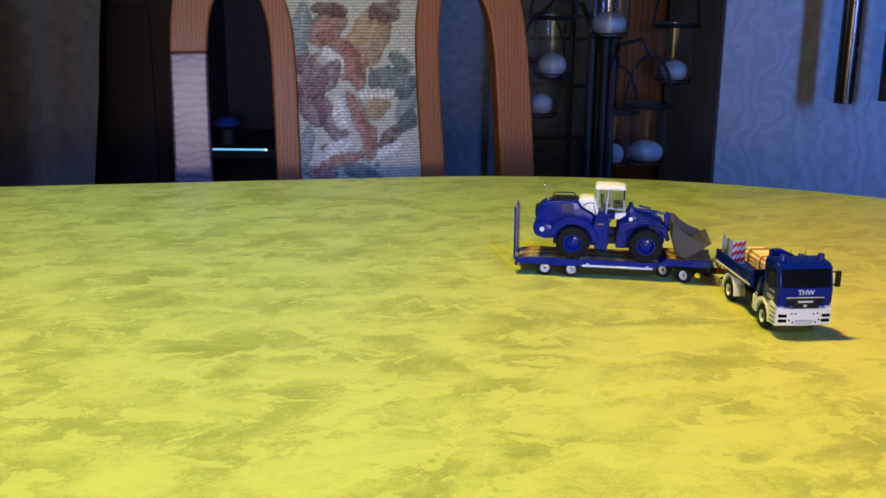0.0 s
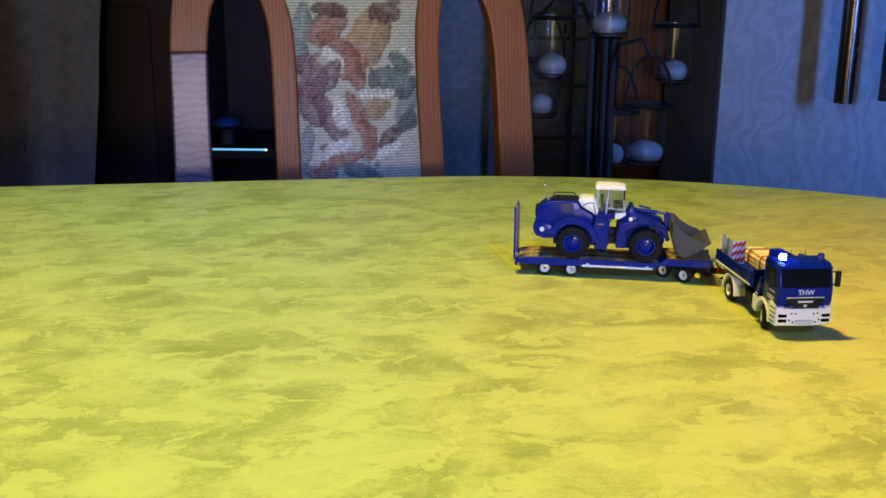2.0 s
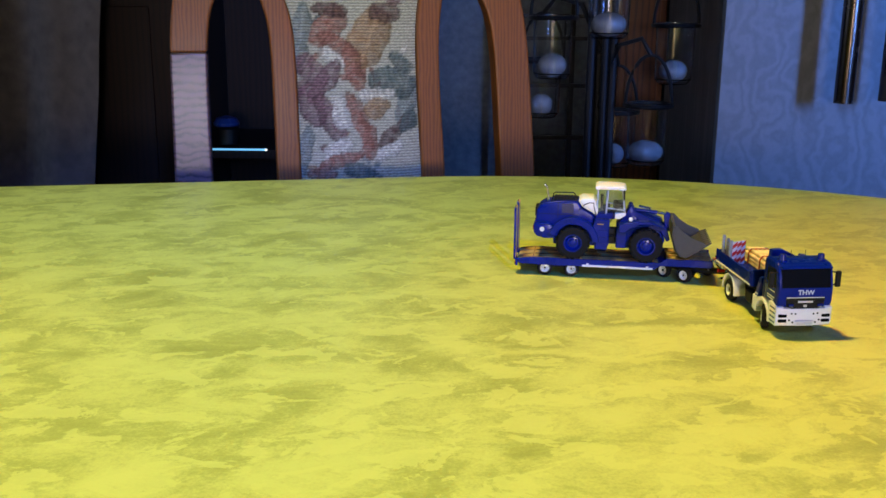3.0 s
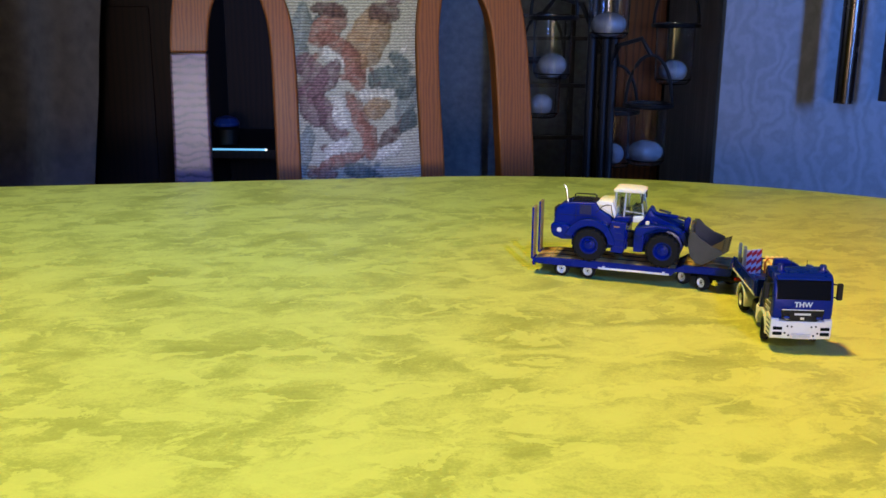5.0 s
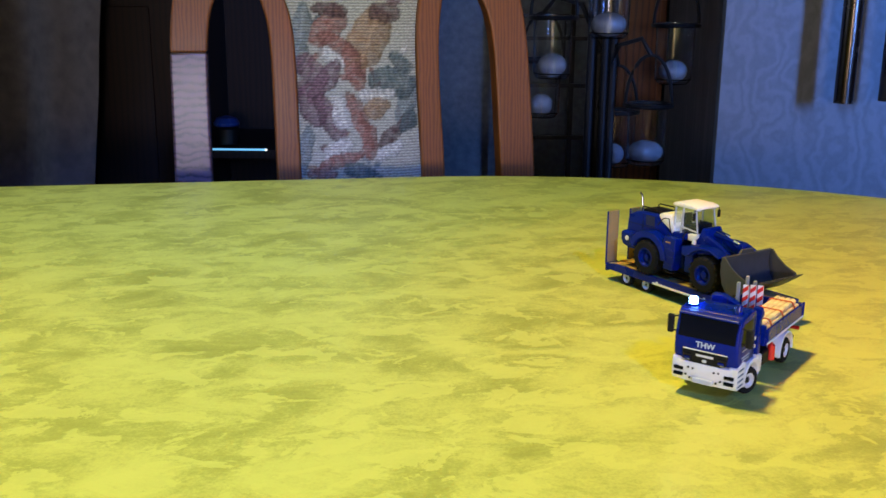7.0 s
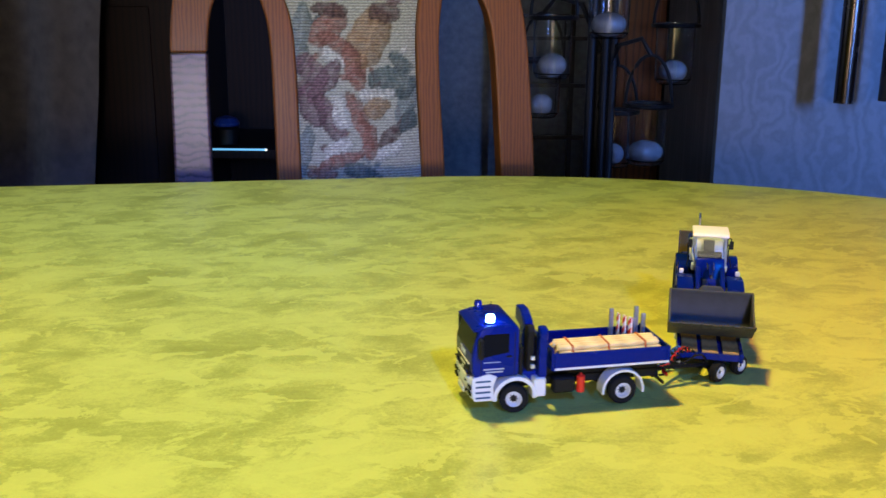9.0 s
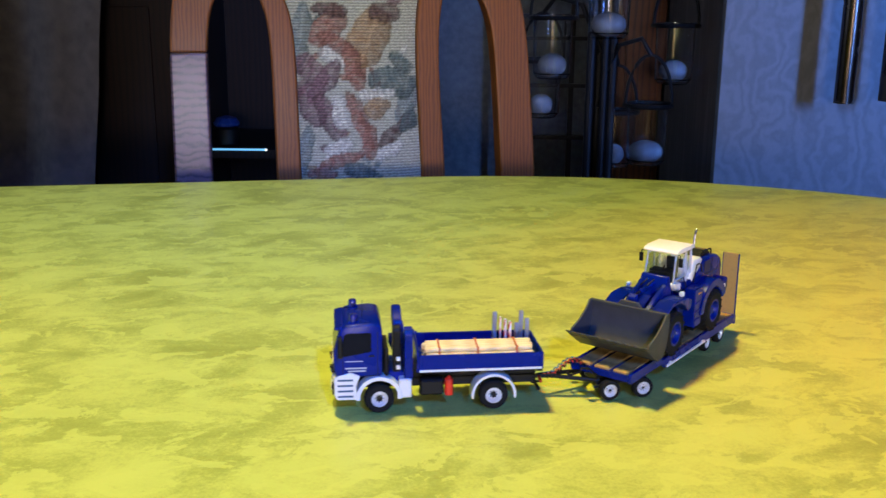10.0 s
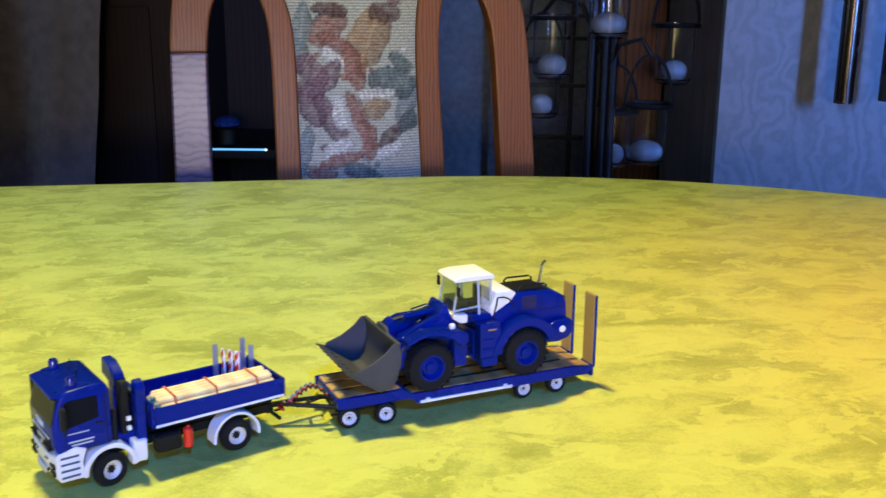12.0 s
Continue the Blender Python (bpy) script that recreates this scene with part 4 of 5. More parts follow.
    for s in (-1, 1):
        y0, y1 = (Y - 1.0, Y) if s > 0 else (-Y, -Y + 1.0)
        block("side_panel", (X0 + 0.1, X1, y0, y1, Z0, Z1), BLUE, t, "blue tipper side panel", 0.25)
        y0, y1 = (Y - 0.1, Y + 0.22) if s > 0 else (-Y - 0.22, -Y + 0.1)
        block("side_stripe", (X0 + 0.3, X1 - 0.6, y0, y1, Z0 + 0.35, Z0 + 1.35), WHITE, t, "white stripe along the side panel", 0.1)
        for x in (X0 + 0.9, X1 - 1.2):
            block("bed_post", (x - 0.6, x + 0.6, s * Y - 0.45, s * Y + 0.45, Z0 + 1.5, Z1 + 0.5), BLUE, t, "", 0.15)
    block("tailgate", (X0 - 0.6, X0 + 0.4, -Y + 0.6, Y - 0.6, Z0, Z1 - 0.2), BLUE, t, "blue tailgate", 0.25)
    block("headboard", (X1 - 0.6, X1 + 0.6, -Y + 0.6, Y - 0.6, Z0, Z1 + 1.8), BLUE, t, "blue headboard", 0.25)
    bm = bmesh.new()
    for z in (8.6, 11.2, 13.6):
        box(bm, X0 - 1.6, X0 + 1.0, -7.5, -6.5, z, z + 0.7)
        box(bm, X0 - 1.6, X0 + 1.0, 6.5, 7.5, z, z + 0.7)
    mm("coupling_hooks", bm, BLACK, t, "", 0.1)

    # load: bundled planks, posts, barrier boards
    rnd = random.Random(4)
    for row in range(4):
        for col in range(5 - (row == 3)):
            y = 0.4 + col * 2.5 + (1.2 if row == 3 else 0)
            x0 = -16.5 + rnd.uniform(-0.8, 0.8)
            x1 = 28.2 + rnd.uniform(-0.9, 0.9)
            block("plank", (x0, x1, y + 0.04, y + 2.4, Z0 + 1.35 + row * 2.05, Z0 + 1.35 + row * 2.05 + 1.97), TIMBER, t, "pale sawn plank", 0.5)
    top = Z0 + 1.35 + 4 * 2.05
    for x in (-9.5, 6.5, 22.0):
        bm = bmesh.new()
        prof = [(0.2, Z0 + 1.4), (0.2, top - 2.2), (1.5, top + 0.05), (11.6, top + 0.05), (12.95, top - 2.2), (12.95, Z0 + 1.4)]
        for (p, q) in zip(prof, prof[1:]):
            rod(bm, [(x, *p), (x + 0.3, *q)], 0.42, 6)
        mm("strap", bm, STRAP, t, "orange-red lashing strap")
    for x, y, h in ((-4.0, -12.4, 11.0), (-13.0, -9.6, 7.0), (-15.4, -12.2, 11.4), (-17.4, -9.0, 9.0)):
        bm = bmesh.new()
        box(bm, x - 0.9, x + 0.9, y - 0.7, y + 0.7, Z0 + 1.3, Z0 + 1.3 + h + 4)
        box(bm, x - 0.35, x + 0.35, y - 0.95, y + 0.95, Z0 + 1.3, Z0 + 0.6 + h + 4)
        mm("stake", bm, mat("zinc_grey", (0.30, 0.31, 0.33), 0.45, 0.2, 0.1, 400), t, "grey metal stake post", 0.2)
    for k, (x, y) in enumerate(((-6.0, -9.4), (-7.6, -6.4), (-9.0, -3.4))):
        m = pose(x * MM, y * MM, (Z0 + 1.3) * MM, 0, 0, -6 + 5 * k)
        bm = bmesh.new()
        box(bm, -0.35, 0.35, -1.35, 1.35, 0, 13.6)
        board = mm("barrier_board", bm, mat("barrier_white", (0.82, 0.80, 0.78), 0.4), t, "red and white striped barrier board", 0.08, m)
        for j in range(3):
            bm = bmesh.new()
            z = 0.3 + 4.5 * j
            prism(bm, [(-1.33, z), (1.33, z + 2.3), (1.33, z + 4.5), (-1.33, z + 2.2)], -0.42, 0.42, "yz")
            mm("stripe", bm, RED, board, "slanted red stripe")
    return t


TRUCK = truck()


# ---------------------------------------------------------------- trailer
def trailer():
    t = empty("toy_trailer", pose(0, 0, TOP), "blue toy low-loader trailer with wooden deck and raised ramps", "toy trailer")
    Y = 14.2
    # main frame with the swan neck over the front bogie
    bm = bmesh.new()
    side = [(-24.6, 8.0), (-22.0, 6.6), (57, 6.6), (60, 9.2), (90, 9.2), (90.6, 10.4), (90.6, 13.6), (63.5, 13.6), (59.5, 11.0), (-15.0, 11.0), (-24.6, 9.8)]
    for s in (-1, 1):
        y0, y1 = (Y - 1.6, Y) if s > 0 else (-Y, -Y + 1.6)
        prism(bm, side, y0, y1, "xz")
    mm("side_beam", bm, BLUE, t, "blue side beams", 0.25)
    bm = bmesh.new()
    prism(bm, [(-24.6, 7.4), (-24.6, 9.0), (-15, 10.2), (59.9, 10.2), (63.6, 12.8), (90.2, 12.8), (90.2, 10.0), (60, 9.6), (57, 7.4)], -Y + 1.58, Y - 1.58, "xz")
    mm("deck_frame", bm, BLUE, t, "blue deck frame")
    for k, (y0, y1) in enumerate(((-12.2, -5.4), (-3.4, 3.4), (5.4, 12.2))):
        for name, pts in (("deck_plank", [(-14.8, 10.1), (59.2, 10.1), (59.2, 11.1), (-14.8, 11.1)]), ("deck_plank", [(63.8, 12.7), (89.4, 12.7), (89.4, 13.75), (63.8, 13.75)]), ("deck_plank", [(-24.2, 8.95), (-15.2, 10.1), (-15.2, 11.1), (-24.2, 9.95)])):
            bm = bmesh.new()
            prism(bm, pts, y0, y1, "xz")
            mm(name, bm, PLANK, t, "brown wooden deck plank", 0.12)
    for y in (-4.9, 3.9):
        bm = bmesh.new()
        box(bm, -14, 59, y, y + 1.0, 10.15, 11.3)
        mm("deck_rib", bm, BLACK, t)
    for s in (-1, 1):
        # white side bar with its brackets
        block("side_bar", (14.5, 56.0, s * (Y + 0.25) - 0.35, s * (Y + 0.25) + 0.35, 6.7, 7.9), WHITE, t, "white side guard bar", 0.15)
        for x in (17.0, 52.0):
            block("bar_bracket", (x, x + 1.6, s * Y - 0.3, s * Y + 0.75, 7.3, 8.7), WHITE, t, "", 0.1)
        block("end_plate", (-25.6, -24.2, s * 10.6 - 3.2, s * 10.6 + 3.2, 5.2, 9.0), BLUE, t, "", 0.2)
        block("tail_light", (-26.0, -25.4, s * 11.6 - 1.6, s * 11.6 + 1.6, 5.8, 7.4), mat("tail_red", (0.35, 0.01, 0.008), 0.3), t, "small red tail light", 0.1)
        # upright loading ramps, planked in front
        y0, y1 = (4.6, 13.0) if s > 0 else (-13.0, -4.6)
        bm = bmesh.new()
        box(bm, -26.6, -25.7, y0, y0 + 0.45, 9.0, 40.6)
        box(bm, -26.6, -25.7, y1 - 0.45, y1, 9.0, 40.6)
        box(bm, -26.9, -26.3, y0 + 0.02, y1 - 0.02, 9.0, 40.7)
        rod(bm, [(-25.6, y0 - 0.4, 9.2), (-25.6, y1 + 0.4, 9.2)], 0.7)
        rp = mm("ramp", bm, BLUE, t, "raised blue loading ramp", 0.12)
        block("ramp_plank", (-26.3, -25.45, y0 + 0.5, y1 - 0.5, 9.8, 40.9), PLANK, rp, "wooden tread of the ramp", 0.1)
        for x, key in ((8.2, "trailer"), (-7.7, "trailer")):
            wheel(t, x, s * 13.4, 4.5, 3.4, key, rim=SILVER, rim_r=0.62)
            arch("mudguard", t, x, min(s * 9.6, s * 12.4), max(s * 9.6, s * 12.4), 4.5, 5.6, 5.1, 20, 160, BLACK, "")
    bm = bmesh.new()
    box(bm, -12, 12, -6, 6, 3.4, 7.6)
    for x in (8.2, -7.7):
        box(bm, x - 0.8, x + 0.8, -11, 11, 3.8, 5.2)
    mm("rear_axles", bm, BLACK, t, "black axle unit", 0.2)
    for k, x in enumerate((28, 40)):
        block("cross_member", (x, x + 3, -12.5, 12.5, 5.6, 7.5), BLACK, t, "", 0.2)

    # front bogie that turns with the drawbar
    bm = bmesh.new()
    box(bm, -11.5, 11.5, -6.2, 6.2, 4.6, 8.6)
    lathe(bm, [(0, 8.6), (8.5, 8.6), (8.5, 9.4), (0, 9.4)], None, 28)
    for x in (7.6, -7.2):
        box(bm, x - 0.8, x + 0.8, -11, 11, 3.8, 5.2)
    bogie = mm("front_bogie", bm, BLACK, t, "black turning front bogie", 0.2)
    for s in (-1, 1):
        for x in (7.6, -7.2):
            wheel(bogie, x, s * 13.2, 4.5, 3.4, "bogie", rim=SILVER, rim_r=0.62)
        bm = bmesh.new()
        prism(bm, [(14.0, 4.6), (17.2, 4.6), (17.2, 5.8), (15.4, 7.6)], s * 10.6 - 1.1, s * 10.6 + 1.1, "xz")
        mm("wheel_chock", bm, YELLOW, bogie, "yellow wheel chock", 0.15)
        bm = bmesh.new()
        rod(bm, [(11.0, s * 9.6, 5.2), (17.6, s * 9.2, 5.2)], 0.5, 6)
        mm("chock_bracket", bm, BLACK, bogie)
        bm = bmesh.new()
        rod(bm, [(10.0, s * 6.0, 6.6), (22.0, s * 3.4, 7.8), (30.0, s * 1.2, 8.6), (35.5, s * 0.5, 8.6)], 0.95, 8)
        mm("drawbar", bm, BLACK, bogie, "black drawbar arm")
    bm = bmesh.new()
    for i in range(13):
        a = 2 * math.pi * i / 12
        if i:
            rod(bm, [(37.0 + 1.5 * math.cos(p), 1.5 * math.sin(p), 8.6) for p in (a - math.pi / 6, a)], 0.5, 6)
    rod(bm, [(21, -3.6, 7.6), (21, 3.6, 7.6)], 0.7, 8)
    mm("tow_eye", bm, BLACK, bogie, "round tow eye")
    # curled air and brake lines above the drawbar
    for name, material, off, up in (("air_line", mat("blue_hose", (0.03, 0.16, 0.42), 0.4), -2.2, 7.0), ("air_line", RED, 1.8, 8.0), ("air_line", BLACK, 4.6, 9.0)):
        bm = bmesh.new()
        pts = []
        for i in range(100):
            u = i / 99
            x = 13.5 + 19.5 * u
            h = 9.4 + up * math.sin(math.pi * min(1, u * 1.25)) * (1 - 0.75 * u) - 0.8 * u
            pts.append((x, off * (1 - 0.6 * u) + 0.75 * math.cos(u * 66), h + 0.75 * math.sin(u * 66)))
        rod(bm, pts, 0.3, 5)
        mm(name, bm, material, bogie, "coiled supply line")
    bm = bmesh.new()
    rod(bm, [(11, 8.4, 9.0), (16, 9.0, 13.5), (18.5, 7.0, 13.2), (18, 4.5, 10.5), (26, 2.0, 7.2)], 0.45, 6)
    mm("cable", bm, BLACK, bogie, "black loose cable")
    return t, bogie


TRAILER, BOGIE = trailer()


# ---------------------------------------------------------------- wheel loader
def loader():
    t = empty("toy_wheel_loader", pose(0, 0, TOP), "blue toy wheel loader with grey bucket, chained on the trailer", "toy loader")
    WB = 42.8
    # engine hood
    bm = bmesh.new()
    hood = [(-22.4, 16.5), (-23.0, 21.0), (-22.4, 27.4), (-20.8, 30.4), (-17.0, 32.5), (-11.0, 33.6), (2.4, 34.0), (4.2, 30.4), (10.6, 26.9), (12.6, 24.6), (12.6, 17.0), (-10.0, 11.5), (-17.0, 12.2)]
    prism(bm, hood, -8.8, 8.8, "xz")
    mm("engine_hood", bm, BLUE, t, "rounded blue engine hood", 1.3, segments=3)
    bm = bmesh.new()
    prism(bm, [(-23.8, 15.0), (-24.0, 19.8), (-22.2, 21.0), (-15.0, 20.8), (-11.0, 18.6), (-10.5, 11.6), (-17.0, 11.2), (-22.0, 12.6)], -12.2, 12.2, "xz")
    mm("counterweight", bm, BLUE, t, "blue counterweight", 1.0, segments=2)
    for s in (-1, 1):
        bm = bmesh.new()
        lathe(bm, [(0, 0), (1.5, 0), (1.4, 0.3), (0, 0.35)], pose(-18.6, s * 12.15, 16.9, -90 * s, 0, 0), 18)
        mm("round_badge", bm, WHITE, t, "round pale badge")
    bm = bmesh.new()
    box(bm, -12.5, 1.5, -6.2, 6.2, 33.4, 34.6)
    for i in range(7):
        box(bm, -11.9 + 1.9 * i, -11.1 + 1.9 * i, -5.8, 5.8, 34.5, 35.0)
    mm("cooling_grille", bm, BLACK, t, "black cooling grille on the hood", 0.2)
    for s in (-1, 1):
        bm = bmesh.new()
        rod(bm, [(-13.6, s * 6.4, 33.0), (-13.2, s * 6.4, 35.6), (-12.2, s * 6.4, 36.1), (-1.4, s * 6.4, 36.3), (-0.4, s * 6.4, 35.6), (0.2, s * 6.4, 33.6)], 0.4, 6)
        mm("handrail", bm, BLACK, t, "black hood handrail")
        bm = bmesh.new()
        rod(bm, [(2.5, s * 9.2, 28.2), (6.0, s * 9.8, 32.4), (8.6, s * 10.0, 33.6), (11.4, s * 10.0, 33.6), (11.6, s * 9.8, 31.0), (13.2, s * 9.6, 25.4)], 0.28, 6)
        mm("handrail", bm, BLACK, t, "")
    bm = bmesh.new()
    rod(bm, [(-15.6, -3.5, 32.4), (-16.8, -3.5, 40.4), (-17.4, -3.5, 41.8), (-18.6, -3.5, 42.8)], 0.6, 10)
    rod(bm, [(-15.6, -3.5, 32.4), (-15.9, -3.5, 34.4)], 0.9, 10)
    mm("exhaust_pipe", bm, CHROME, t, "chrome exhaust pipe with bent tip")
    bm = bmesh.new()
    prism(bm, [(2.0, 34.3), (4.6, 35.7), (11.4, 35.7), (14.3, 29.0), (13.6, 25.0), (10.8, 27.3), (4.5, 30.8)], -8.9, 8.9, "xz")
    mm("tank_cover", bm, CREAM, t, "white cover behind the cab", 0.8, segments=2)
    # panel joints, side grille and lamps of the hood
    for s in (-1, 1):
        bm = bmesh.new()
        y0, y1 = (8.72, 8.98) if s > 0 else (-8.98, -8.72)
        box(bm, -20.5, 3.0, y0, y1, 25.6, 25.9)
        box(bm, -9.8, -9.5, y0, y1, 23.5, 32.6)
        mm("panel_joint", bm, BLACK, t, "dark panel joint")
        bm = bmesh.new()
        for i in range(5):
            box(bm, -7.4, -0.5, y0, y1 + (0.1 if s > 0 else 0), 26.6 + 1.15 * i, 27.7 + 1.15 * i)
        mm("side_grille", bm, mat("deep_blue_slots", (0.002, 0.004, 0.06), 0.5), t, "slotted side grille")
        block("tail_light", (-24.3, -23.7, s * 9.6 - 1.0, s * 9.6 + 1.0, 16.4, 18.6), mat("tail_red", (0.35, 0.01, 0.008), 0.3), t, "small red tail light", 0.1)
        block("grab_mark", (14.0, 17.6, s * 14.45 - 0.12, s * 14.45 + 0.12, 21.6, 22.2), mat("amber_mark", (0.5, 0.25, 0.02), 0.5), t, "small amber reflector", 0.05)
        bm = bmesh.new()
        rod(bm, [(21.6, s * 9.0, 22.5), (23.0, s * 10.4, 26.0), (24.6, s * 9.4, 30.5)], 0.28, 6)
        mm("grab_rail", bm, BLACK, t, "thin grab rail")
        bm = bmesh.new()
        box(bm, 28.2, 29.5, s * 5.8 - 0.9, s * 5.8 + 0.9, 40.7, 41.7)
        mm("roof_lamp", bm, GREYP, t, "roof work lamp", 0.2)
    bm = bmesh.new()
    for i in range(6):
        box(bm, -23.4, -21.6, -6.0, 6.0, 23.6 + 0.95 * i, 24.1 + 0.95 * i)
    mm("rear_grille", bm, BLACK, t, "black rear grille slats")
    # rear mudguards, ladder, chassis
    for s in (-1, 1):
        y0, y1 = min(s * 8.8, s * 15.2), max(s * 8.8, s * 15.2)
        bm = bmesh.new()
        prism(bm, arc(0, 9.8, 15.4, 4, 160, 16) + arc(0, 9.8, 11.3, 160, 4, 16), y0, y1, "xz")
        mm("rear_mudguard", bm, BLUE, t, "blue rear mudguard", 0.4)
        bm = bmesh.new()
        prism(bm, [(12.6, 6.4), (20.0, 6.0), (20.8, 12.0), (21.2, 24.4), (12.4, 25.0), (11.4, 20.0), (13.4, 12)], min(s * 8.6, s * 14.4), max(s * 8.6, s * 14.4), "xz")
        mm("ladder", bm, BLUE, t, "blue step ladder below the cab", 0.5)
        for z in (9.6, 13.6, 17.6):
            block("rung", (15.0, 20.4, s * 14.3 - 0.6, s * 14.3 + 0.6, z, z + 0.6), BLUE, t, "", 0.1)
        block("foot_step", (14.6, 19.6, s * 12.4 - 1.6, s * 12.4 + 1.6, 4.6, 5.4), BLACK, t, "", 0.1)
    bm = bmesh.new()
    box(bm, -12, 21, -7.5, 7.5, 7.0, 20.0)
    mm("rear_frame", bm, BLUE, t, "", 0.5)
    bm = bmesh.new()
    box(bm, 20.9, 26.5, -2.6, 2.6, 7.5, 17.0)
    rod(bm, [(21, -5, 13), (28, -5.5, 13)], 0.8)
    rod(bm, [(21, 5, 13), (28, 5.5, 13)], 0.8)
    box(bm, -1.3, 1.3, -10, 10, 8.2, 11.4)
    box(bm, WB - 1.3, WB + 1.3, -10, 10, 8.2, 11.4)
    mm("joint", bm, BLACK, t, "black articulated joint", 0.2)
    # cab
    bm = bmesh.new()
    prism(bm, [(12.6, 24.0), (24.0, 24.0), (24.0, 27.6), (12.6, 26.8)], -8.6, 8.6, "xz")
    mm("cab_floor", bm, BLUE, t, "blue cab base", 0.4)
    bm = bmesh.new()
    prism(bm, [(24.05, 24.0), (27.0, 24.0), (30.5, 26.4), (30.5, 28.2), (24.05, 27.6)], -8.3, 8.3, "xz")
    mm("cab_nose", bm, CREAM, t, "white front of the cab base", 0.4)
    pillar_grey = mat("mid_grey_plastic", (0.40, 0.43, 0.45), 0.45, 0, 0.06, 400, 0.02)
    for s in (-1, 1):
        for a, b, r in (((13.4, s * 7.8, 27), (13.6, s * 7.5, 41.6), 0.6), ((18.8, s * 8.1, 27), (19.4, s * 7.7, 41.6), 0.55), ((30.0, s * 7.0, 28), (27.6, s * 6.8, 41.6), 0.5)):
            bm = bmesh.new()
            rod(bm, [a, b], r, 8)
            mm("cab_pillar", bm, pillar_grey, t, "grey cab pillar")
        bm = bmesh.new()
        rod(bm, [(18.8, s * 8.1, 30.6), (29.5, s * 7.4, 29.4)], 0.45, 6)
        mm("door_rail", bm, pillar_grey, t)
    pane = glass_mat("cab_glass", (0.75, 0.80, 0.80), 0.03)
    for nm, pts in (("windscreen", [(30.3, -6.9, 28.5), (30.3, 6.9, 28.5), (27.8, 6.7, 41.5), (27.8, -6.7, 41.5)]), ("rear_window", [(13.4, -7.2, 30), (13.4, 7.2, 30), (13.6, 7.0, 41.5), (13.6, -7.0, 41.5)])):
        bm = bmesh.new()
        f = bm.faces.new([bm.verts.new(p) for p in pts])
        ext = bmesh.ops.extrude_face_region(bm, geom=[f])
        bmesh.ops.translate(bm, vec=(-0.25, 0, 0), verts=[v for v in ext["geom"] if isinstance(v, bmesh.types.BMVert)])
        mm(nm, bm, pane, t, "clear cab pane").visible_shadow = False
    for s in (-1, 1):
        bm = bmesh.new()
        f = bm.faces.new([bm.verts.new(p) for p in ((13.6, s * 7.7, 28), (30.0, s * 7.05, 28.6), (27.6, s * 6.85, 41.5), (13.7, s * 7.4, 41.5))])
        ext = bmesh.ops.extrude_face_region(bm, geom=[f])
        bmesh.ops.translate(bm, vec=(0, -0.2 * s, 0), verts=[v for v in ext["geom"] if isinstance(v, bmesh.types.BMVert)])
        mm("side_window", bm, pane, t, "clear cab pane").visible_shadow = False
        bm = bmesh.new()
        rod(bm, [(28.4, s * 7.2, 41.6), (29.2, s * 9.4, 41.2), (29.2, s * 9.6, 38.0)], 0.3, 6)
        box(bm, 28.6, 29.4, s * 9.6 - 0.9, s * 9.6 + 0.9, 36.0, 40.0)
        mm("mirror", bm, BLACK, t, "small black mirror", 0.2)
    bm = bmesh.new()
    prism(bm, [(12.2, 41.4), (29.6, 41.4), (30.2, 42.0), (29.2, 43.0), (25.5, 43.6), (13.6, 43.6), (11.8, 42.6)], -8.5, 8.5, "xz")
    mm("cab_roof", bm, CREAM, t, "cream white cab roof", 0.7, segments=2)
    bm = bmesh.new()
    box(bm, 16.0, 21.0, -2.6, 2.6, 27.5, 31.0)
    box(bm, 15.2, 16.8, -2.6, 2.6, 29.0, 37.0)
    box(bm, 23.0, 28.6, -5.6, 5.6, 27.6, 33.0)
    rod(bm, [(26.5, 0, 31), (24.5, 0, 34.5)], 0.5)
    mm("driver_seat", bm, BLACK, t, "black seat and console", 0.5)

    # front frame, mudguards, lift arms
    bm = bmesh.new()
    prism(bm, [(25.2, 6.0), (52.0, 6.5), (54.0, 12.0), (50.0, 19.0), (38.0, 23.0), (36.2, 28.0), (34.2, 32.0), (32.6, 32.3), (31.0, 28.0), (27.0, 22.0), (25.2, 20.0)], -6.6, 6.6, "xz")
    mm("front_frame", bm, BLUE, t, "blue front frame and arm tower", 0.6, segments=2)
    for s in (-1, 1):
        y0, y1 = min(s * 7.6, s * 15.2), max(s * 7.6, s * 15.2)
        bm = bmesh.new()
        prism(bm, [(26.6, 18.0), (30.0, 17.0), (33.5, 20.2), (39.0, 22.6), (46.0, 22.8), (52.6, 20.2), (53.2, 21.2), (46.0, 24.2), (38.0, 24.4), (31.0, 23.4), (26.6, 22.0)], y0, y1, "xz")
        prism(bm, [(25.4, 7.0), (31.0, 7.0), (31.4, 15.0), (32.0, 22.0), (26.6, 22.0), (25.4, 18.0)], min(s * 6.4, s * 11.0), max(s * 6.4, s * 11.0), "xz")
        mm("front_mudguard", bm, BLUE, t, "blue front mudguard", 0.4)
        bm = bmesh.new()
        box(bm, 32.2, 34.4, s * 13.0 - 1.0, s * 13.0 + 1.0, 24.2, 26.4)
        mm("work_lamp", bm, WHITE, t, "small white work lamp", 0.4)
        bm = bmesh.new()
        prism(bm, [(33.0, 28.8), (36.5, 28.6), (46.0, 24.8), (54.5, 19.8), (57.0, 12.5), (55.2, 11.0), (51.5, 17.0), (43.0, 21.8), (34.0, 26.0)], min(s * 4.4, s * 6.8), max(s * 4.4, s * 6.8), "xz")
        mm("lift_arm", bm, BLUE, t, "blue lift arm", 0.4)
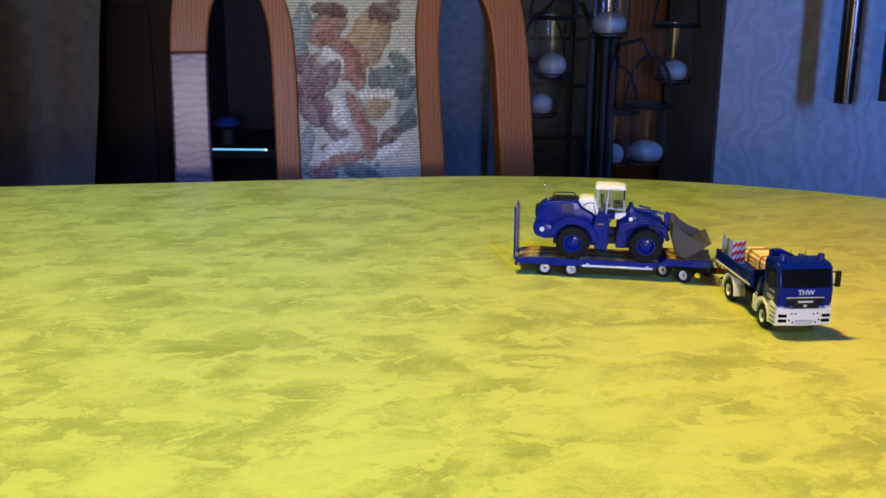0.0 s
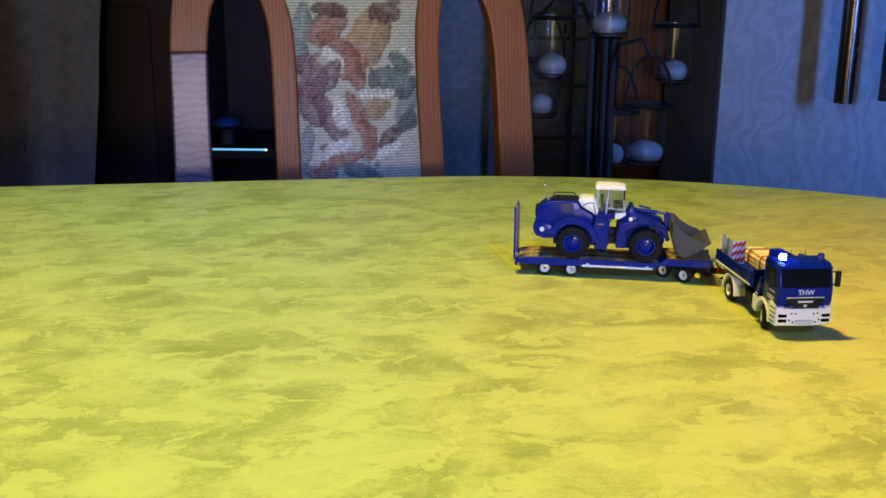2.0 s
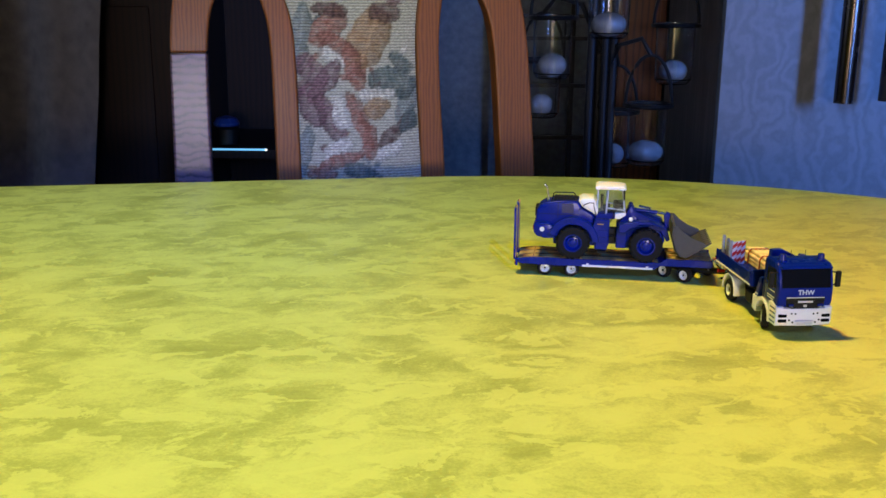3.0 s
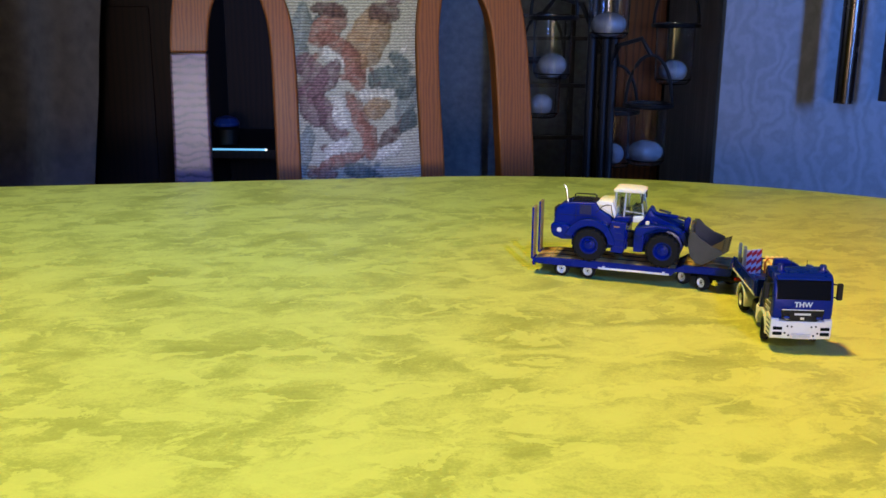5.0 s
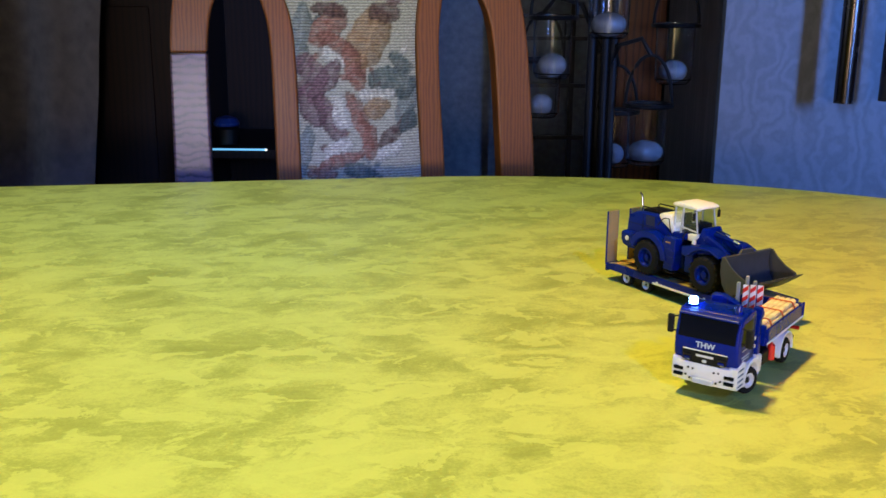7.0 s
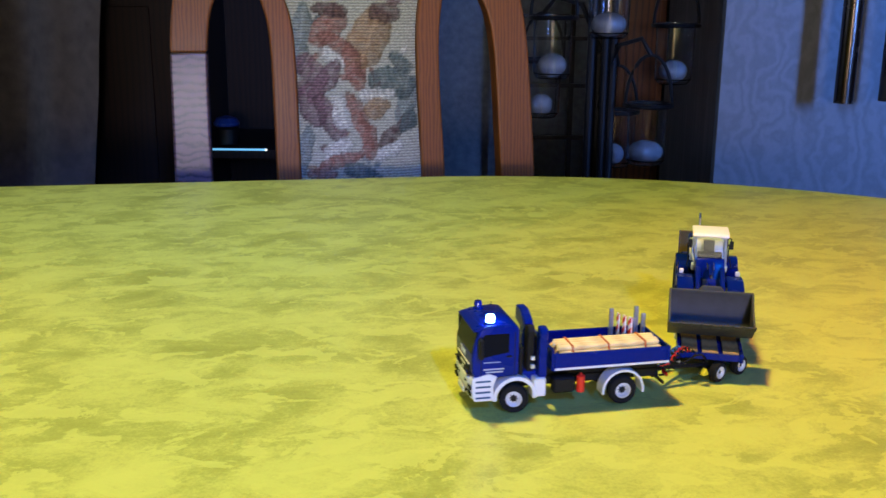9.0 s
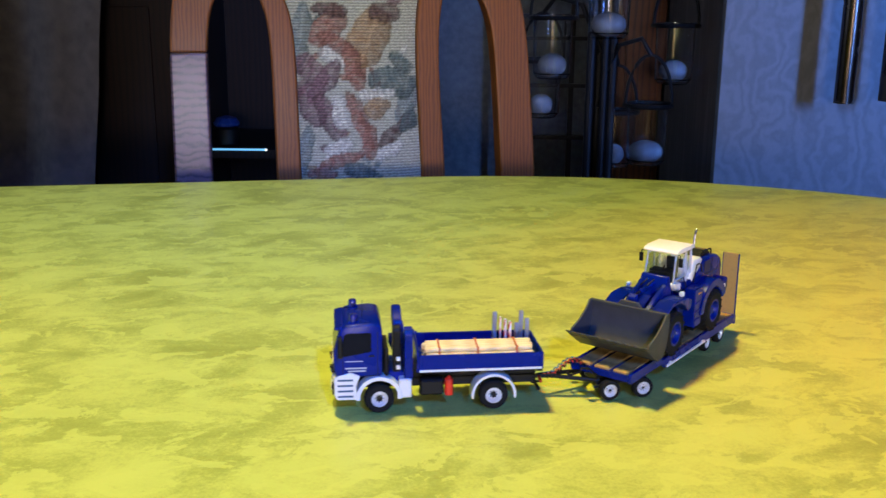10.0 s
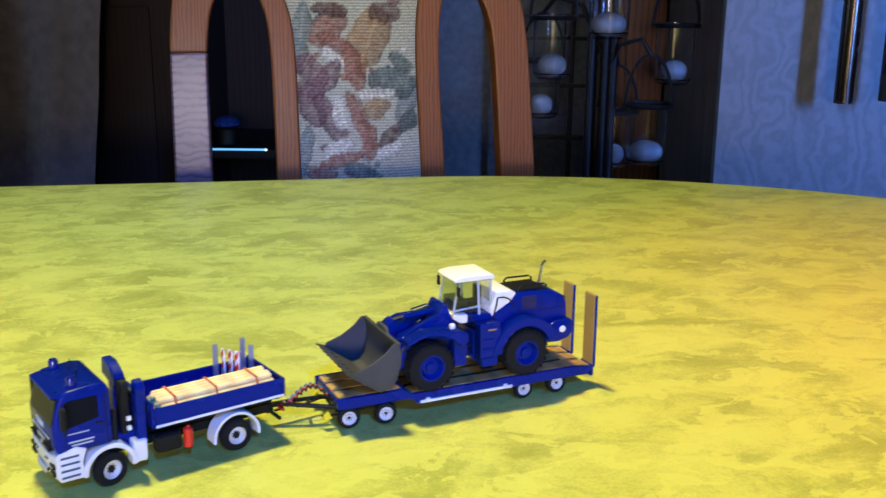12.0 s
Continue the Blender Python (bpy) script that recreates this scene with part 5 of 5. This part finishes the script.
        bm = bmesh.new()
        rod(bm, [(30.5, s * 7.4, 18), (45.0, s * 7.2, 21.5)], 1.2, 10)
        mm("lift_ram", bm, BLUE, t, "lift ram")
        bm = bmesh.new()
        rod(bm, [(45.0, s * 7.2, 21.5), (52.0, s * 7.0, 20.8)], 0.65, 8)
        mm("ram_rod", bm, CHROME, t, "chrome ram rod")
    bm = bmesh.new()
    rod(bm, [(35.5, 0, 28.6), (49.0, 0, 27.4)], 1.2, 12)
    mm("tilt_ram", bm, BLUE, t, "blue tilt ram")
    bm = bmesh.new()
    rod(bm, [(49.0, 0, 27.6), (54.5, 0, 26.6)], 0.8, 10)
    for y in (-1.6, 1.4):
        rod(bm, [(38.0, y, 31.0), (45.0, y, 29.6)], 0.35, 6)
    mm("tilt_rod", bm, CHROME, t, "bright tilt rod and pipes")
    bm = bmesh.new()
    prism(bm, [(53.0, 26.0), (54.6, 28.2), (56.8, 27.0), (56.0, 22.0), (57.0, 17.0), (55.6, 16.0), (53.4, 20.0)], -1.9, 1.9, "xz")
    mm("bell_crank", bm, BLUE, t, "blue bell crank", 0.3)

    # bucket: curved shell, side plates, cutting edge, teeth
    BW = 18.6
    curve = [(58.2, 23.4), (57.3, 20.0), (57.4, 15.0), (59.0, 9.0), (62.0, 5.4), (66.0, 4.6), (71.0, 7.8), (76.4, 11.6)]
    bm = bmesh.new()
    inner = [(59.1, 23.2), (58.3, 20.0), (58.4, 15.4), (59.9, 9.7), (62.4, 6.4), (65.8, 5.6), (70.5, 8.7), (76.0, 12.3)]
    prism(bm, curve + inner[::-1], -BW, BW, "xz")
    bucket = mm("bucket", bm, BUCKETGREY, t, "worn dark grey loading bucket", 0.15)
    for s in (-1, 1):
        bm = bmesh.new()
        prism(bm, [(58.6, 23.4), (57.8, 15.0), (59.3, 9.2), (62.2, 5.8), (66.0, 5.0), (76.4, 12.0), (75.6, 14.2), (69.0, 16.6), (63.5, 20.2), (60.2, 23.6)], min(s * BW, s * (BW - 0.9)), max(s * BW, s * (BW - 0.9)), "xz")
        mm("bucket_side", bm, BUCKETGREY, bucket, "bucket side plate", 0.15)
    bm = bmesh.new()
    prism(bm, [(74.9, 10.8), (78.6, 13.5), (78.2, 13.9), (74.6, 11.8)], -BW - 0.4, BW + 0.4, "xz")
    mm("cutting_edge", bm, BUCKETGREY, bucket, "", 0.1)
    for i in range(9):
        y = -BW + 0.8 + i * (2 * BW - 1.6) / 8
        bm = bmesh.new()
        prism(bm, [(75.4, 10.8), (80.0, 14.2), (79.9, 14.6), (75.6, 13.0)], y - 0.75, y + 0.75, "xz")
        mm("tooth", bm, BUCKETGREY, bucket, "bucket tooth", 0.1)
    bm = bmesh.new()
    prism(bm, [(-6, 23.2), (6, 23.2), (4.0, 25.6), (-4.0, 25.6)], 57.2, 58.6, "yz")
    prism(bm, [(-BW, 22.5), (BW, 22.5), (BW, 23.6), (-BW, 23.6)], 57.6, 59.2, "yz")
    mm("spill_guard", bm, BUCKETGREY, bucket, "", 0.2)
    for x in (0, WB):
        for s in (-1, 1):
            w = wheel(t, x, s * 15.6, 9.8, 7.0, "still", rim=BLUE, rim_r=0.56, lug=True, rim_label="blue wheel rim")
            WHEELS.pop()
    return t


LOADER = loader()


# ---------------------------------------------------------------- motion
# seconds; rear axle of the truck x, y, heading; rear bogie of the trailer x, y, heading (millimetres, degrees)
DRIVE = [
    (0.0, 172.6, 531.1, -84.8, 71.2, 589.6, -9.0),
    (4.0, 172.6, 531.1, -84.8, 71.2, 589.6, -9.0),
    (5.0, 174.3, 511.2, -93.7, 83.0, 586.3, -18.8),
    (5.5, 171.6, 493.7, -101.2, 93.9, 582.8, -28.3),
    (6.0, 167.0, 476.7, -108.9, 103.8, 576.8, -37.1),
    (6.5, 159.5, 459.1, -117.5, 113.4, 568.2, -46.2),
    (7.0, 147.9, 440.9, -126.6, 122.4, 557.2, -57.0),
    (8.8, 81.2, 397.8, -164.5, 136.6, 504.2, -97.0),
    (9.5, 47.3, 394.0, -172.8, 131.7, 480.0, -114.5),
    (10.0, 19.7, 390.2, -173.6, 120.7, 461.7, -127.0),
    (10.5, -8.2, 385.1, -167.7, 105.0, 444.0, -139.1),
    (11.0, -35.1, 376.0, -159.2, 84.5, 428.5, -148.2),
    (11.5, -58.9, 364.2, -151.2, 62.2, 415.7, -153.3),
    (12.0, -83.3, 347.7, -143.1, 36.3, 403.4, -155.1),
]


def drive(t):
    """The six values of DRIVE at t, by a smooth curve through its rows."""
    rows = np.array(DRIVE)
    k = int(np.clip(np.searchsorted(rows[:, 0], t, side="right") - 1, 0, len(rows) - 2))
    def slope(i):
        if i <= 1:
            return np.zeros(6)
        if i == len(rows) - 1:
            return (rows[i, 1:] - rows[i - 1, 1:]) / (rows[i, 0] - rows[i - 1, 0])
        a = (rows[i, 1:] - rows[i - 1, 1:]) / (rows[i, 0] - rows[i - 1, 0])
        b = (rows[i + 1, 1:] - rows[i, 1:]) / (rows[i + 1, 0] - rows[i, 0])
        ha, hb = rows[i, 0] - rows[i - 1, 0], rows[i + 1, 0] - rows[i, 0]
        return (a * hb + b * ha) / (ha + hb)
    h = rows[k + 1, 0] - rows[k, 0]
    u = (t - rows[k, 0]) / h
    p, q = rows[k, 1:], rows[k + 1, 1:]
    return (2 * u ** 3 - 3 * u ** 2 + 1) * p + (u ** 3 - 2 * u ** 2 + u) * h * slope(k) + (3 * u ** 2 - 2 * u ** 3) * q + (u ** 3 - u ** 2) * h * slope(k + 1)


def along(x, y, deg, d):
    return x + d * math.cos(radians(deg)), y + d * math.sin(radians(deg))


# the moments at which each lamp flashes
FLASHES = {
    "right": (0.5, 2.0, 3.6, 4.8, 5.5, 5.7, 7.0, 7.2, 7.8, 8.4, 9.4, 10.7),
    "left": (1.2, 2.5, 2.7, 3.9, 5.1, 5.3, 6.4, 6.6, 8.1, 9.0, 9.2, 9.7, 10.3, 10.5, 10.97, 11.2),
    "strobe": (1.0, 2.4, 2.6, 3.1, 3.8, 4.5, 5.4, 6.1, 7.5, 8.2, 8.8, 9.5, 9.7, 10.2, 10.9, 11.1),
}


def motions():
    times = [i / 10 for i in range(121)]
    states = [drive(t) for t in times]
    truck_rows, trailer_rows, loader_rows, bogie_rows = [], [], [], []
    spins = {"truck": [0.0], "trailer": [0.0], "bogie": [0.0]}
    steer = []
    last = None
    for t, s in zip(times, states):
        x, y, a, u, v, b = s
        truck_rows.append((t, pose(x * MM, y * MM, TOP, 0, 0, a)))
        m = pose(u * MM, v * MM, TOP, 0, 0, b)
        trailer_rows.append((t, m))
        loader_rows.append((t, m @ pose(*LOADER_AT)))
        kx, ky = along(u, v, b, KINGPIN)
        hx, hy = along(x, y, a, HITCH)
        c = math.degrees(math.atan2(hy - ky, hx - kx))
        bogie_rows.append((t, pose(KINGPIN * MM, 0, 0, 0, 0, c - b)))
        if last is not None:
            for key, was, now, rad in (("truck", last[:2], (x, y), 6.1), ("trailer", last[2:4], (u, v), 4.5), ("bogie", last[4:], (kx, ky), 4.5)):
                spins[key].append(spins[key][-1] + math.degrees(math.hypot(now[0] - was[0], now[1] - was[1]) / rad))
        last = (x, y, u, v, kx, ky)
        # the front wheels turn in as the truck's course asks
        p, q = drive(max(0.0, t - 0.15)), drive(min(12.0, t + 0.15))
        gone = math.hypot(q[0] - p[0], q[1] - p[1])
        bend = math.degrees(math.atan2(46.6 * radians(q[2] - p[2]), gone)) if gone > 0.6 else None
        steer.append(bend)
    first = next(s for s in steer if s is not None)
    # standing: straight until the wheels are turned in before the start
    for i, t in enumerate(times):
        if steer[i] is None:
            steer[i] = first * min(1.0, max(0.0, (t - 1.5) / 0.5))
    steer = [max(-32.0, min(32.0, float(np.mean(steer[max(0, i - 2):i + 3])))) for i in range(len(steer))]
    walk(TRUCK, truck_rows)
    walk(TRAILER, trailer_rows)
    walk(LOADER, loader_rows)
    walk(BOGIE, bogie_rows)
    for wheel, base, key, turns in WHEELS:
        walk(wheel, [(t, base @ pose(0, 0, 0, 0, 0, steer[i] if turns else 0) @ pose(0, 0, 0, 0, spins[key][i], 0)) for i, t in enumerate(times)])
    for lamp, base, which in FLASHERS:
        # half a turn brings the lit side out, half a turn takes it back
        if which == "strobe":
            off, axis = 180, "y"
        else:
            off, axis = 180, "x"
        keyed = {0.0: off}
        for f in FLASHES[which]:
            for step in range(-3, 4):
                keyed[round(f + step / 30, 3)] = min(keyed.get(round(f + step / 30, 3), 999), abs(step) * off / 3)
        keyed[12.0] = off
        walk(lamp, [(t, base @ (pose(0, 0, 0, 0, a, 0) if axis == "y" else pose(0, 0, 0, a, 0, 0))) for t, a in sorted(keyed.items()) if 0 <= t <= 12])


motions()
